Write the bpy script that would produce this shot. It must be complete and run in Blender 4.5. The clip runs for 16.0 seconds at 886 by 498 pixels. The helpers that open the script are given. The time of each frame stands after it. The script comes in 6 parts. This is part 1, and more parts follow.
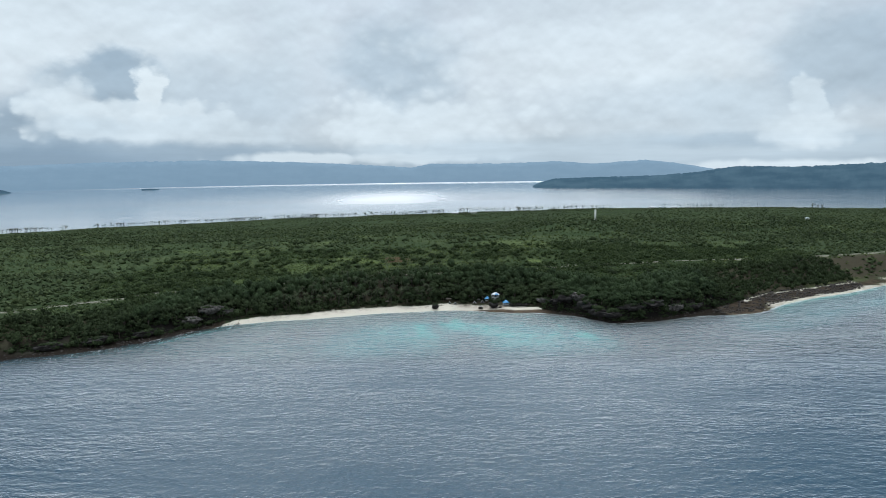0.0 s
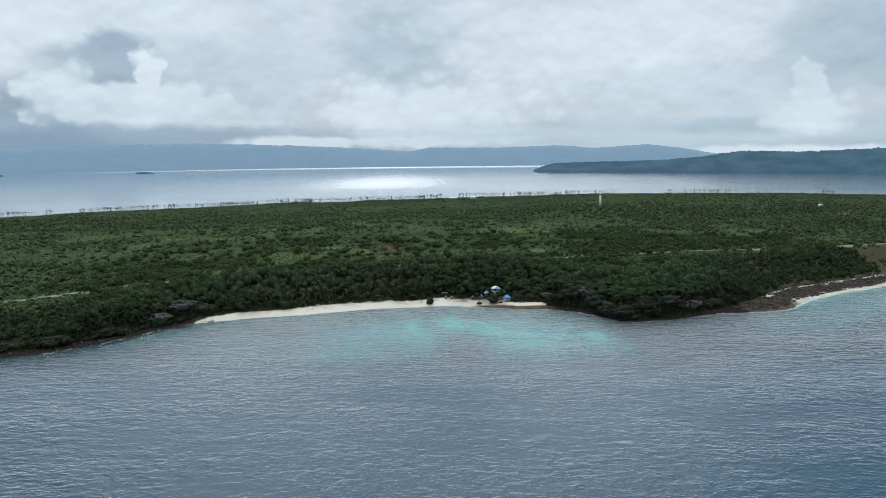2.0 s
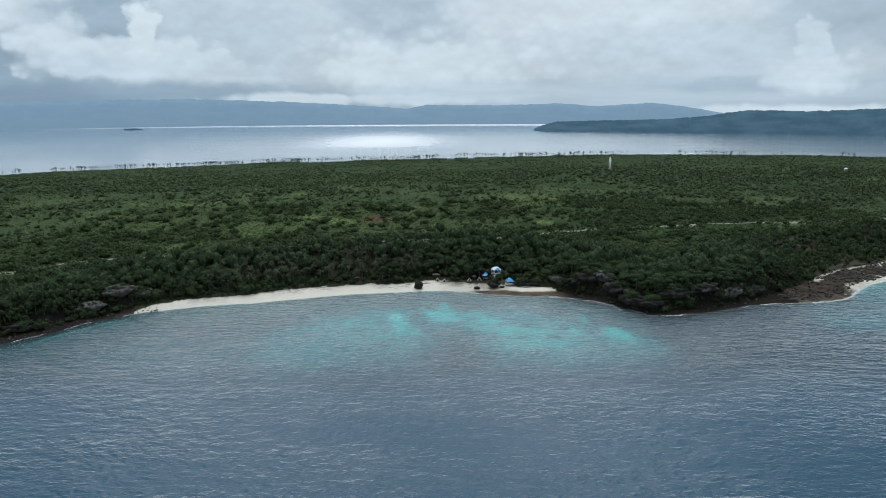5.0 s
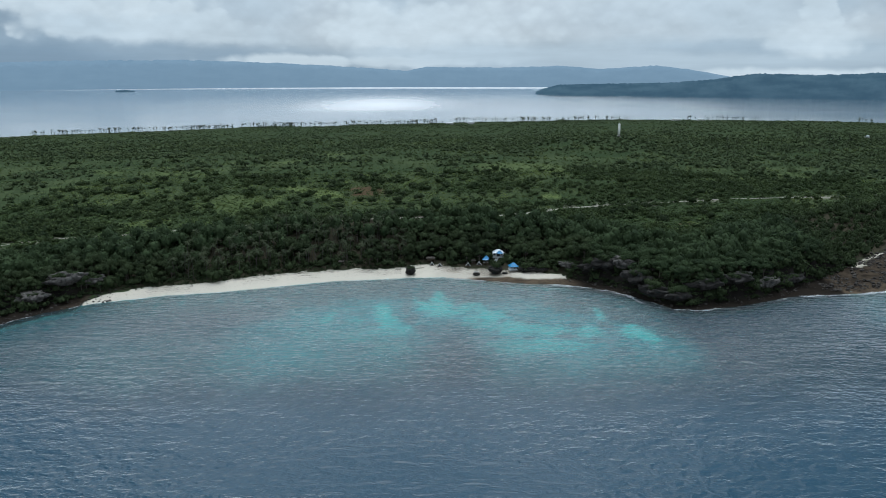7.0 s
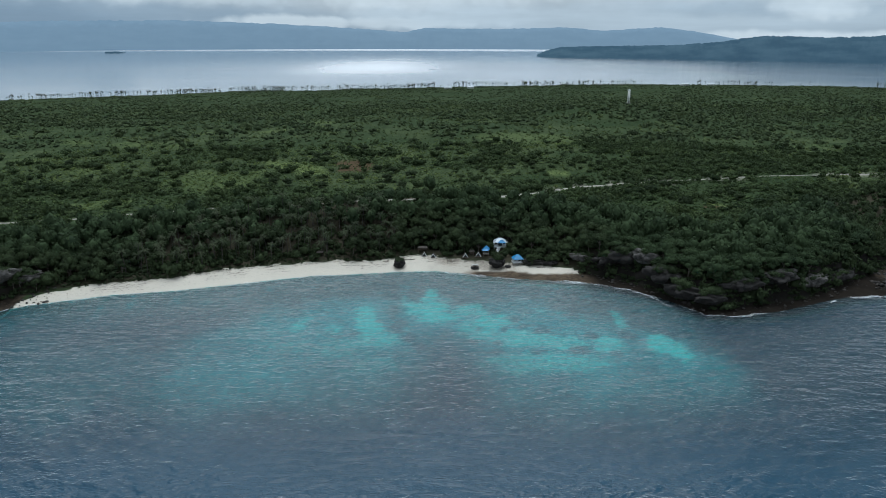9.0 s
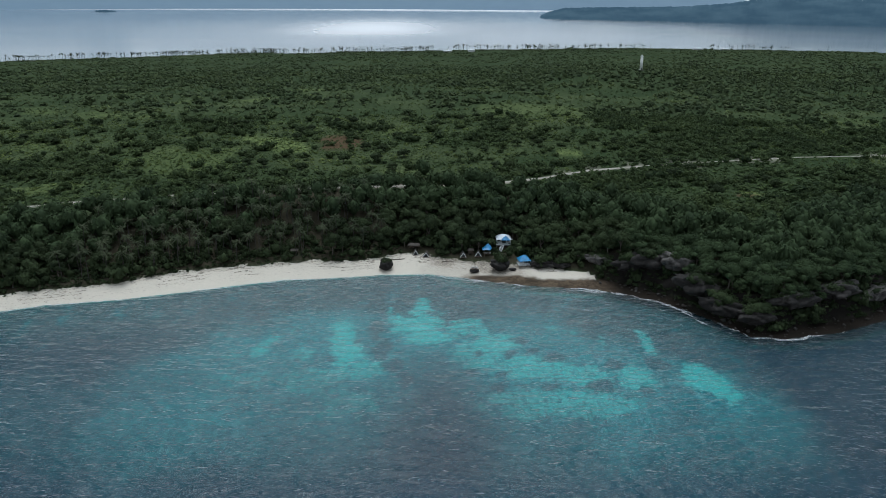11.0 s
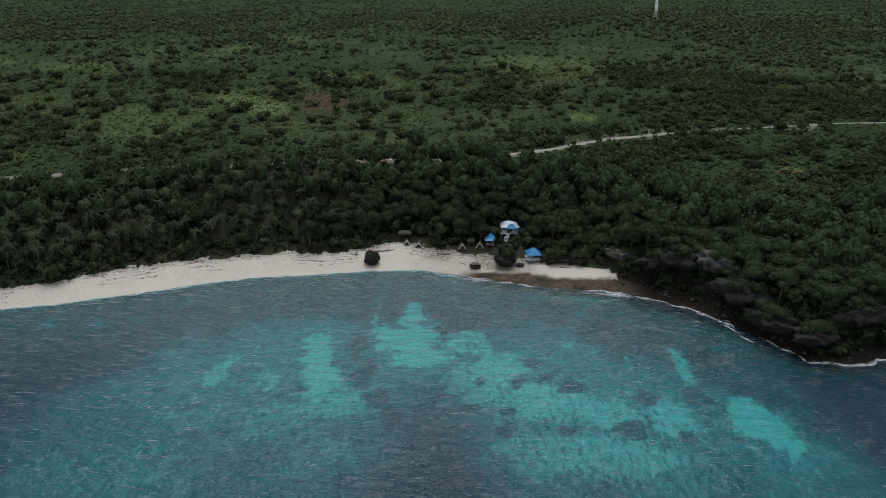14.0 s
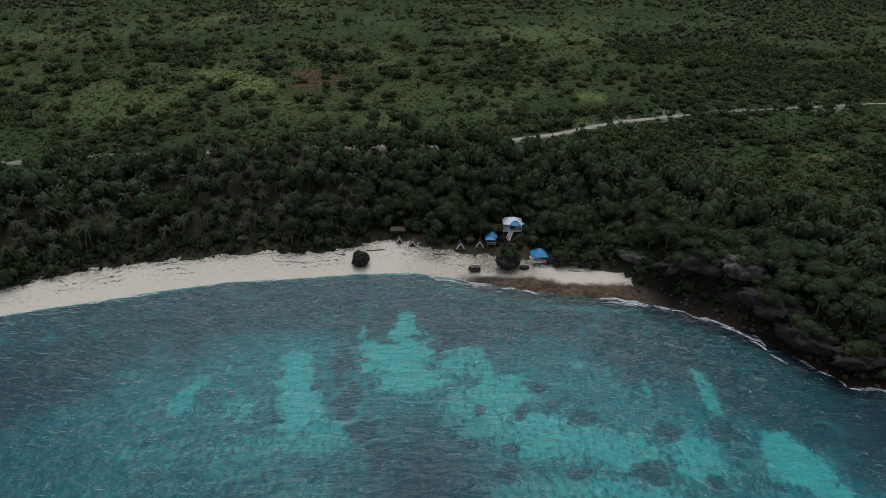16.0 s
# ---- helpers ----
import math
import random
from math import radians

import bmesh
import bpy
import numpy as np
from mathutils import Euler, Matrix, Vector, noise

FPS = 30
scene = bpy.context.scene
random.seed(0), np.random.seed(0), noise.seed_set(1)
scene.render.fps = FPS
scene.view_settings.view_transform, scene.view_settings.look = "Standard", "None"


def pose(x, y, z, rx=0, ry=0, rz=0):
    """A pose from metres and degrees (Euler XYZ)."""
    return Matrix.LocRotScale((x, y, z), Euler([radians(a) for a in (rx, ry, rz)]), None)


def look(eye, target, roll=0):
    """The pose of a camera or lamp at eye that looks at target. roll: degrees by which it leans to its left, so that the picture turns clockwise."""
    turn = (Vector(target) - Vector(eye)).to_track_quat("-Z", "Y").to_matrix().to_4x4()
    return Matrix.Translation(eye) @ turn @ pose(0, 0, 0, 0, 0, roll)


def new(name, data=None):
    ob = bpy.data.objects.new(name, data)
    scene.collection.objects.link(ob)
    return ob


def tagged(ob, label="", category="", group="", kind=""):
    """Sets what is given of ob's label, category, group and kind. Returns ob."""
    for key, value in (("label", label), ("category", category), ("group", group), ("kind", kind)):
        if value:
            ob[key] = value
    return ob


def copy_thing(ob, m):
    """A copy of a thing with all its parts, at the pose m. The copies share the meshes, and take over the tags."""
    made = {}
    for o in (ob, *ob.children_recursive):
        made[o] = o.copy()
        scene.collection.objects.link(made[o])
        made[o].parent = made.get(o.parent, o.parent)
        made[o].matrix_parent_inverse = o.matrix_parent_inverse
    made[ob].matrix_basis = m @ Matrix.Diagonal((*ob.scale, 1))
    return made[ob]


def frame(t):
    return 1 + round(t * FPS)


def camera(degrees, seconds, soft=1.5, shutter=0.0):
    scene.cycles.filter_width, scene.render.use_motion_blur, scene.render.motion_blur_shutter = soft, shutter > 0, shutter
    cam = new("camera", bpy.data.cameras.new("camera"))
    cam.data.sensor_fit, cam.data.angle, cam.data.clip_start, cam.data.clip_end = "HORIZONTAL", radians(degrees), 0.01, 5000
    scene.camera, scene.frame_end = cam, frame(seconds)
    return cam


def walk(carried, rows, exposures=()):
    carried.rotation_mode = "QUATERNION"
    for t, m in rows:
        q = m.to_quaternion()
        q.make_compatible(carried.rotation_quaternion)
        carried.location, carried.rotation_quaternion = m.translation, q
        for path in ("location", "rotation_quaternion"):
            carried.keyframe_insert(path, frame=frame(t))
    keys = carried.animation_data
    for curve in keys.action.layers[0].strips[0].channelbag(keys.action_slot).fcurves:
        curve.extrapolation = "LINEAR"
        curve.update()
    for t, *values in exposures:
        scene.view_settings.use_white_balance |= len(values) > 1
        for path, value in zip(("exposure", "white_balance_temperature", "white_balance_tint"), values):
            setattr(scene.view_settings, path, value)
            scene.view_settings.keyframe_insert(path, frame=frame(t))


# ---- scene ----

cam = camera(62.19, 16.0, soft=0.9)
PATH = [
    (0, (0.00, -637.86, 120.00), (-0.01, -538.41, 109.54), -0.77),
    (0.5, (1.12, -624.91, 119.72), (1.09, -525.47, 109.22), -0.74),
    (1, (2.01, -611.44, 119.31), (1.98, -512.04, 108.31), -0.70),
    (1.5, (2.67, -597.53, 118.76), (2.67, -498.23, 106.97), -0.66),
    (2, (3.23, -582.89, 118.32), (3.27, -483.68, 105.76), -0.60),
    (2.5, (3.68, -568.09, 117.94), (3.73, -468.99, 104.58), -0.53),
    (3, (4.38, -552.92, 117.67), (4.47, -453.94, 103.41), -0.47),
    (3.5, (5.35, -537.26, 117.47), (5.49, -438.42, 102.32), -0.41),
    (4, (6.06, -521.26, 117.34), (6.25, -422.58, 101.15), -0.36),
    (4.2, (6.45, -514.84, 117.31), (6.66, -416.22, 100.78), -0.34),
    (6.5, (10.10, -445.72, 116.67), (10.40, -348.10, 94.98), -0.06),
    (7, (10.68, -430.66, 116.38), (11.00, -333.31, 93.50), -0.02),
    (7.5, (11.30, -416.16, 116.35), (11.66, -319.09, 92.33), 0.02),
    (8, (12.08, -401.39, 116.36), (12.47, -304.62, 91.13), 0.05),
    (8.5, (12.83, -386.58, 116.29), (13.26, -290.13, 89.90), 0.09),
    (9, (13.65, -371.69, 116.07), (14.09, -275.58, 88.47), 0.12),
    (9.5, (14.55, -356.57, 115.88), (15.02, -260.79, 87.16), 0.17),
    (9.7, (14.99, -350.56, 115.86), (15.47, -254.88, 86.80), 0.20),
    (11.8, (16.55, -296.49, 116.52), (17.10, -202.72, 81.78), 0.60),
    (12, (16.66, -293.07, 116.65), (17.23, -199.50, 81.37), 0.63),
    (12.5, (16.77, -285.05, 117.06), (17.43, -191.89, 80.73), 0.68),
    (13, (16.87, -277.10, 117.20), (17.61, -184.40, 79.70), 0.74),
    (13.5, (16.94, -269.18, 117.25), (17.76, -176.88, 78.78), 0.79),
    (14, (17.16, -261.79, 117.19), (18.06, -169.88, 77.79), 0.85),
    (14.5, (17.40, -254.54, 117.08), (18.35, -163.02, 76.78), 0.90),
    (15, (17.73, -246.93, 116.94), (18.70, -155.87, 75.62), 0.94),
    (15.5, (18.27, -239.72, 116.92), (19.22, -149.13, 74.60), 0.99),
    (16, (18.70, -232.40, 116.90), (19.61, -142.31, 73.51), 1.03),
]

walk(cam, [(t, look(eye, target, roll)) for t, eye, target, roll in PATH], [(0, -0.08, 6250, 10), (4, -0.19, 6150, 9), (9, -0.34, 5980, 8), (12.5, -0.54, 6250, 13), (16, -0.76, 6500, 17)])
# world, sun
SUN_EL, SUN_AZ = radians(66), radians(-6)   # azimuth from +y, to the right


def nodes_of(tree):
    """Short-hands to add and link nodes in a tree."""
    def add(kind, **kw):
        n = tree.nodes.new(kind)
        for k, v in kw.items():
            if k.startswith("in_"):
                n.inputs[k[3:].replace("_", " ")].default_value = v
            elif k.startswith("i") and k[1:].isdigit():
                n.inputs[int(k[1:])].default_value = v
            elif k == "blend_type":
                n.blend_type = v
            elif k == "operation":
                n.operation = v
            elif k == "data_type":
                n.data_type = v
            elif k == "sky_type":
                n.sky_type = v
            elif k == "attribute_name":
                n.attribute_name = v
            elif k == "noise_dimensions":
                n.noise_dimensions = v
            elif k == "interpolation_type":
                n.interpolation_type = v
        return n

    def link(a, b):
        tree.links.new(a, b)
    return add, link


def math_node(tree, op, a, b=None, c=None, clamp=False):
    n = tree.nodes.new("ShaderNodeMath")
    n.operation, n.use_clamp = op, clamp
    for i, v in enumerate((a, b, c)):
        if v is None:
            continue
        if isinstance(v, (int, float)):
            n.inputs[i].default_value = v
        else:
            tree.links.new(v, n.inputs[i])
    return n.outputs[0]


def mix_col(tree, fac, a, b, blend="MIX"):
    n = tree.nodes.new("ShaderNodeMix")
    n.data_type, n.blend_type = "RGBA", blend
    for sock, v in ((n.inputs[0], fac), (n.inputs[6], a), (n.inputs[7], b)):
        if isinstance(v, (int, float)):
            sock.default_value = v
        elif isinstance(v, tuple):
            sock.default_value = (*v, 1)
        else:
            tree.links.new(v, sock)
    return n.outputs[2]


def noise_tex(tree, vec, scale, detail=4.0, rough=0.55, distortion=0.0):
    n = tree.nodes.new("ShaderNodeTexNoise")
    n.inputs["Scale"].default_value = scale
    n.inputs["Detail"].default_value = detail
    n.inputs["Roughness"].default_value = rough
    n.inputs["Distortion"].default_value = distortion
    if vec is not None:
        tree.links.new(vec, n.inputs["Vector"])
    return n.outputs["Fac"]


def ramp(tree, fac, lo, hi, a=0.0, b=1.0, smooth=True):
    n = tree.nodes.new("ShaderNodeMapRange")
    n.interpolation_type = "SMOOTHSTEP" if smooth else "LINEAR"
    tree.links.new(fac, n.inputs[0])
    for i, v in enumerate((lo, hi, a, b)):
        n.inputs[i + 1].default_value = v
    return n.outputs[0]


def mapped(tree, vec, scale=(1, 1, 1), loc=(0, 0, 0), rot=(0, 0, 0)):
    n = tree.nodes.new("ShaderNodeMapping")
    n.inputs["Location"].default_value = loc
    n.inputs["Rotation"].default_value = rot
    n.inputs["Scale"].default_value = scale
    tree.links.new(vec, n.inputs["Vector"])
    return n.outputs[0]


# masses of the cloud deck, far ones first: azimuth, elevation, half width, half height (degrees), brightness, cover, softness
CLOUDS_WEST = (
    (-25.2, 10.4, 14.5, 4, 0.86, 0.8, 0.6),
    (-23.1, 6.8, 2.7, 2, 0.48, 0.95, 0.35),
    (-26.1, 6.6, 2.7, 1, 0.56, 0.75, 0.5),
    (-17.6, 5.9, 5.3, 2.4, 0.63, 0.6, 0.6),
    (-29.4, 3, 4.4, 2.4, 0.45, 0.9, 0.5),
    (-21.3, 5.7, 1.1, 2, 0.90, 0.95, 0.21),
    (-22.5, 4.1, 5.7, 1.6, 0.85, 0.85, 0.24),
    (-26.8, 4.5, 2.6, 1.8, 0.84, 0.75, 0.28),
    (-19.3, 3, 6.2, 1.2, 0.79, 0.8, 0.28),
    (-25.6, 3.4, 2.6, 0.8, 0.72, 0.6, 0.5),
    (-23.9, 1.5, 14.1, 0.9, 0.45, 0.9, 0.5),
    (-29.5, 1.1, 7, 0.8, 0.38, 0.85, 0.5),
)
CLOUDS_MIDDLE = (
    (-3.4, 8, 5.1, 3.3, 0.60, 0.85, 0.5),
    (-12, 6.2, 2.6, 4, 0.68, 0.5, 0.7),
    (-0.9, 3.7, 7, 1.8, 0.86, 0.75, 0.5),
    (-6.1, 3.6, 2.6, 1.4, 0.86, 0.6, 0.35),
    (-10.5, 1.1, 4.8, 0.4, 0.86, 0.9, 0.5),
    (-2.7, 1.1, 5.3, 0.4, 0.82, 0.85, 0.5),
    (-4.4, 1.8, 2.4, 0.4, 0.74, 0.85, 0.5),
    (3.8, 1.6, 5.3, 0.5, 0.75, 0.75, 0.5),
)
CLOUDS_EAST = (
    (13.6, 9.1, 12.3, 4, 0.88, 0.7, 0.6),
    (16.8, 4.5, 7.9, 1.8, 0.72, 0.5, 0.6),
    (16.9, 1.5, 17.6, 1.2, 0.69, 0.85, 0.5),
    (22.7, 2, 6.6, 0.5, 0.56, 0.75, 0.6),
    (28.2, 7.3, 4.8, 3.1, 0.60, 0.85, 0.5),
    (26.4, 4.1, 1.1, 2, 0.80, 0.9, 0.24),
    (25.9, 2.6, 2.7, 1.2, 0.84, 0.8, 0.4),
    (21.5, 4.3, 3.1, 1.8, 0.74, 0.75, 0.45),
    (26, 0.1, 7, 0.4, 0.86, 0.9, 0.5),
)
# unseen patches above the view, added to brighten and darken the sea's reflection
UNSEEN_SKY_PATCHES = (
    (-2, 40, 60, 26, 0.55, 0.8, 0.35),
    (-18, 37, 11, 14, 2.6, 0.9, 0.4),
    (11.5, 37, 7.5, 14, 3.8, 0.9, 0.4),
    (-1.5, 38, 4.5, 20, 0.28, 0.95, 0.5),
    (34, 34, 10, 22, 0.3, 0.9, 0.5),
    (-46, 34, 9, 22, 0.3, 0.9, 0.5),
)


def cloud_tone(v):
    """Bright cloud is near white; shaded bases turn blue-grey."""
    return (v ** 1.25 * 0.92, v, v ** 0.78 * 1.02) if v < 1 else (v * 0.95, v, v * 1.02)


def build_world():
    w = bpy.data.worlds.new("overcast_sky")
    w.use_nodes = True
    t = w.node_tree
    t.nodes.clear()
    add, link = nodes_of(t)
    out = add("ShaderNodeOutputWorld")
    bg = add("ShaderNodeBackground")
    link(bg.outputs[0], out.inputs[0])
    sky = add("ShaderNodeTexSky", sky_type="NISHITA")
    sky.sun_disc = False
    sky.sun_elevation, sky.sun_rotation = SUN_EL, SUN_AZ
    tc = add("ShaderNodeTexCoord").outputs["Generated"]
    sep = add("ShaderNodeSeparateXYZ")
    link(tc, sep.inputs[0])
    el = sep.outputs[2]
    az_deg = math_node(t, "MULTIPLY", math_node(t, "ARCTAN2", sep.outputs[0], sep.outputs[1]), 57.2958)
    el_deg = math_node(t, "MULTIPLY", math_node(t, "ARCSINE", el), 57.2958)
    flat = add("ShaderNodeCombineXYZ")
    link(az_deg, flat.inputs[0]), link(el_deg, flat.inputs[1])

    def puffs(dy, scale, detail, loc):
        return noise_tex(t, mapped(t, flat.outputs[0], (1.0, 1.4, 1), (loc, loc * 0.7 + dy, 0)), scale, detail, 0.5, 0.0)
    # ragged edges: the deck's outline wanders at two scales
    warp_a = add("ShaderNodeTexNoise", in_Scale=0.34, in_Detail=6.0, in_Roughness=0.55)
    link(mapped(t, flat.outputs[0], (1, 1.5, 1), (7.3, 2.1, 0)), warp_a.inputs["Vector"])
    off = add("ShaderNodeVectorMath", operation="SUBTRACT")
    link(warp_a.outputs["Color"], off.inputs[0])
    off.inputs[1].default_value = (0.5, 0.5, 0.5)
    sc = add("ShaderNodeVectorMath", operation="MULTIPLY")
    link(off.outputs[0], sc.inputs[0])
    sc.inputs[1].default_value = (3.6, 2.6, 0)
    lowness = add("ShaderNodeVectorMath", operation="SCALE")
    link(sc.outputs[0], lowness.inputs[0]), link(ramp(t, el_deg, 0.5, 5.0, 0.22, 1.0), lowness.inputs["Scale"])
    wv = add("ShaderNodeVectorMath", operation="ADD")
    link(flat.outputs[0], wv.inputs[0]), link(lowness.outputs[0], wv.inputs[1])
    nish = mix_col(t, 1.0, sky.outputs[0], (0.10, 0.10, 0.10), "MULTIPLY")
    deck = mix_col(t, ramp(t, el_deg, 0.6, 3.5), (0.43, 0.55, 0.65), (0.64, 0.72, 0.78))
    deck = mix_col(t, ramp(t, el_deg, 4.0, 9.0), deck, (0.78, 0.84, 0.88))
    col = mix_col(t, 0.12, deck, nish)
    jog = add("ShaderNodeVectorMath", operation="SCALE", in_Scale=0.9)
    link(off.outputs[0], jog.inputs[0])
    tops = add("ShaderNodeVectorMath", operation="ADD")
    link(flat.outputs[0], tops.inputs[0]), link(jog.outputs[0], tops.inputs[1])

    def heads(dy, scale):
        """Rounded cauliflower heads of cumulus."""
        n = add("ShaderNodeTexVoronoi")
        n.voronoi_dimensions, n.feature = "2D", "SMOOTH_F1"
        n.inputs["Scale"].default_value, n.inputs["Smoothness"].default_value = scale, 0.35
        link(mapped(t, tops.outputs[0], (1.0, 1.25, 1), (0, dy, 0)), n.inputs["Vector"])
        return n.outputs["Distance"]
    scallop = math_node(t, "ADD", math_node(t, "MULTIPLY", heads(0.0, 0.42), 0.55), math_node(t, "MULTIPLY", heads(0.0, 1.05), 0.30))
    for az, ev, rx, ry, tone, cover, soft in CLOUDS_WEST + CLOUDS_MIDDLE + CLOUDS_EAST + UNSEEN_SKY_PATCHES:
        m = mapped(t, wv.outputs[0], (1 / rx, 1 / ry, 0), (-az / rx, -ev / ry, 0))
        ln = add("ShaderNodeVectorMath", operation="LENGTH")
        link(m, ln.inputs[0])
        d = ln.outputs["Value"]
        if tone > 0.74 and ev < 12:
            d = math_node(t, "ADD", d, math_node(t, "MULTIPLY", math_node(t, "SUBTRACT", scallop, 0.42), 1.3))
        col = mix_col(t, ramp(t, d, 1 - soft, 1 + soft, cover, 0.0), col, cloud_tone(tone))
    # billows: lit from above, grey beneath, at two sizes; flat streaks low down
    broad = math_node(t, "SUBTRACT", puffs(0.0, 0.20, 5, 3.0), puffs(1.1, 0.20, 5, 3.0))
    small = math_node(t, "SUBTRACT", puffs(0.0, 0.55, 4, 11.0), puffs(0.5, 0.55, 4, 11.0))
    streak = math_node(t, "SUBTRACT", noise_tex(t, mapped(t, flat.outputs[0], (0.11, 1.3, 1), (1.7, 0.4, 0)), 1.0, 6, 0.6, 0.2), 0.5)
    relief = math_node(t, "ADD", math_node(t, "MULTIPLY", broad, 0.34), math_node(t, "MULTIPLY", small, 0.16))
    lobed = math_node(t, "ADD", math_node(t, "MULTIPLY", math_node(t, "SUBTRACT", heads(0.55, 0.42), heads(0.0, 0.42)), 0.09), math_node(t, "MULTIPLY", math_node(t, "SUBTRACT", heads(0.25, 1.05), heads(0.0, 1.05)), 0.05))
    relief = math_node(t, "ADD", relief, lobed)
    relief = math_node(t, "MULTIPLY", relief, ramp(t, el_deg, 0.8, 4.0, 0.15, 1.0))
    relief = math_node(t, "ADD", relief, math_node(t, "MULTIPLY", streak, ramp(t, el_deg, 1.0, 5.0, 0.28, 0.0)))
    veil = math_node(t, "MULTIPLY", math_node(t, "SUBTRACT", puffs(2.0, 0.085, 5, 23.0), 0.5), ramp(t, el_deg, 12.0, 20.0, 0.25, 1.1))
    gain = math_node(t, "ADD", math_node(t, "ADD", relief, veil), 1.0)
    # out-of-view sky gain dims sea reflections and lights the land, peaking round the sun
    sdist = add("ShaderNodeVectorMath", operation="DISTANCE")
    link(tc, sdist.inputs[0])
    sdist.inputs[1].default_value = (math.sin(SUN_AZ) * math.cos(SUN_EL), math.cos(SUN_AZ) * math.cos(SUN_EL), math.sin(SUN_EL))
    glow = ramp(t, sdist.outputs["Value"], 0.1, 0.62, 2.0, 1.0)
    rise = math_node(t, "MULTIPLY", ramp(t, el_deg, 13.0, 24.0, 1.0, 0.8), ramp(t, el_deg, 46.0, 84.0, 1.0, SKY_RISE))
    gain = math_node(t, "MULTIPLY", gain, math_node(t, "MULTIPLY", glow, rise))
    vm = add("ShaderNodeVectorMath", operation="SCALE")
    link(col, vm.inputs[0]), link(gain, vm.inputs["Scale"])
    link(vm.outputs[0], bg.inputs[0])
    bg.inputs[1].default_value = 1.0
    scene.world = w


# zenith brightness, raised to light the land
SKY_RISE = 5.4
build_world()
sun = new("sun", bpy.data.lights.new("sun", "SUN"))
sun.data.energy, sun.data.angle, sun.data.color = 1.6, radians(24), (1.0, 0.96, 0.9)
sun_dir = Vector((math.sin(SUN_AZ) * math.cos(SUN_EL), math.cos(SUN_AZ) * math.cos(SUN_EL), math.sin(SUN_EL)))
sun.matrix_world = look(sun_dir * 500, (0, 0, 0))


# materials
def material(name):
    m = bpy.data.materials.new(name)
    m.use_nodes = True
    t = m.node_tree
    b = t.nodes["Principled BSDF"]
    return m, t, b


def position(t):
    return t.nodes.new("ShaderNodeNewGeometry").outputs["Position"]


def set_bump(t, b, height, strength, distance):
    n = t.nodes.new("ShaderNodeBump")
    n.inputs["Strength"].default_value = strength
    n.inputs["Distance"].default_value = distance
    t.links.new(height, n.inputs["Height"])
    t.links.new(n.outputs[0], b.inputs["Normal"])


def plain(name, col, rough=0.7, var=0.25, scale=1.5, metal=0.0, bump=0.0):
    """A painted, timber or stone surface with blotches, grain and slight relief."""
    m, t, b = material(name)
    tc = t.nodes.new("ShaderNodeTexCoord").outputs["Object"]
    big = noise_tex(t, tc, scale, 5, 0.6)
    fine = noise_tex(t, tc, scale * 9, 3, 0.6)
    v = math_node(t, "ADD", math_node(t, "MULTIPLY", big, 0.65), math_node(t, "MULTIPLY", fine, 0.35))
    dark = tuple(c * (1 - var) for c in col)
    light = tuple(min(1, c * (1 + var)) for c in col)
    t.links.new(mix_col(t, ramp(t, v, 0.3, 0.7), dark, light), b.inputs["Base Color"])
    b.inputs["Roughness"].default_value = rough
    b.inputs["Metallic"].default_value = metal
    if bump:
        set_bump(t, b, v, 0.6, bump)
    return m


def foliage(name, dark, light, rough=0.8, big_scale=0.02):
    """Leaves: colour varies from leaf clump to clump, tree to tree and over the land."""
    m, t, b = material(name)
    geo = t.nodes.new("ShaderNodeNewGeometry")
    info = t.nodes.new("ShaderNodeObjectInfo")
    land = noise_tex(t, geo.outputs["Position"], big_scale, 3, 0.55)
    crown = noise_tex(t, geo.outputs["Position"], 0.16, 2, 0.5)
    a = math_node(t, "MULTIPLY", geo.outputs["Random Per Island"], 0.26)
    c = math_node(t, "MULTIPLY", info.outputs["Random"], 0.16)
    v = math_node(t, "ADD", math_node(t, "ADD", a, c), math_node(t, "MULTIPLY", math_node(t, "ADD", land, crown), 0.42))
    col = mix_col(t, ramp(t, v, 0.3, 0.85), dark, light)
    sunny = t.nodes.new("ShaderNodeAttribute")
    sunny.attribute_name = "grassy"
    weeds = mix_col(t, ramp(t, v, 0.3, 0.85), (0.052, 0.080, 0.025), (0.152, 0.190, 0.062))
    col = mix_col(t, sunny.outputs["Fac"], col, weeds)
    t.links.new(col, b.inputs["Base Color"])
    b.inputs["Roughness"].default_value = rough
    b.inputs["Specular IOR Level"].default_value = 0.06
    # some light passes through the leaves
    thru = t.nodes.new("ShaderNodeBsdfTranslucent")
    t.links.new(col, thru.inputs["Color"])
    both = t.nodes.new("ShaderNodeMixShader")
    both.inputs[0].default_value = 0.3
    t.links.new(b.outputs[0], both.inputs[1]), t.links.new(thru.outputs[0], both.inputs[2])
    t.links.new(both.outputs[0], t.nodes["Material Output"].inputs[0])
    return m


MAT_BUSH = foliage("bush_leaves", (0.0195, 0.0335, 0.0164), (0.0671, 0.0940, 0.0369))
# far bushes: aerial haze put into the leaf colour, paler and bluer
MAT_HAZED_BUSH = foliage("hazed_far_leaves", (0.0212, 0.0350, 0.0195), (0.0688, 0.0937, 0.0421))
MAT_SCRUB = foliage("scrub_leaves", (0.0291, 0.0500, 0.0217), (0.0829, 0.1186, 0.0455))
MAT_GRASS = foliage("grass_blades", (0.0380, 0.0631, 0.0268), (0.1140, 0.1502, 0.0679))
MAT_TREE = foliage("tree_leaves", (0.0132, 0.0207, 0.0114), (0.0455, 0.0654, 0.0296))
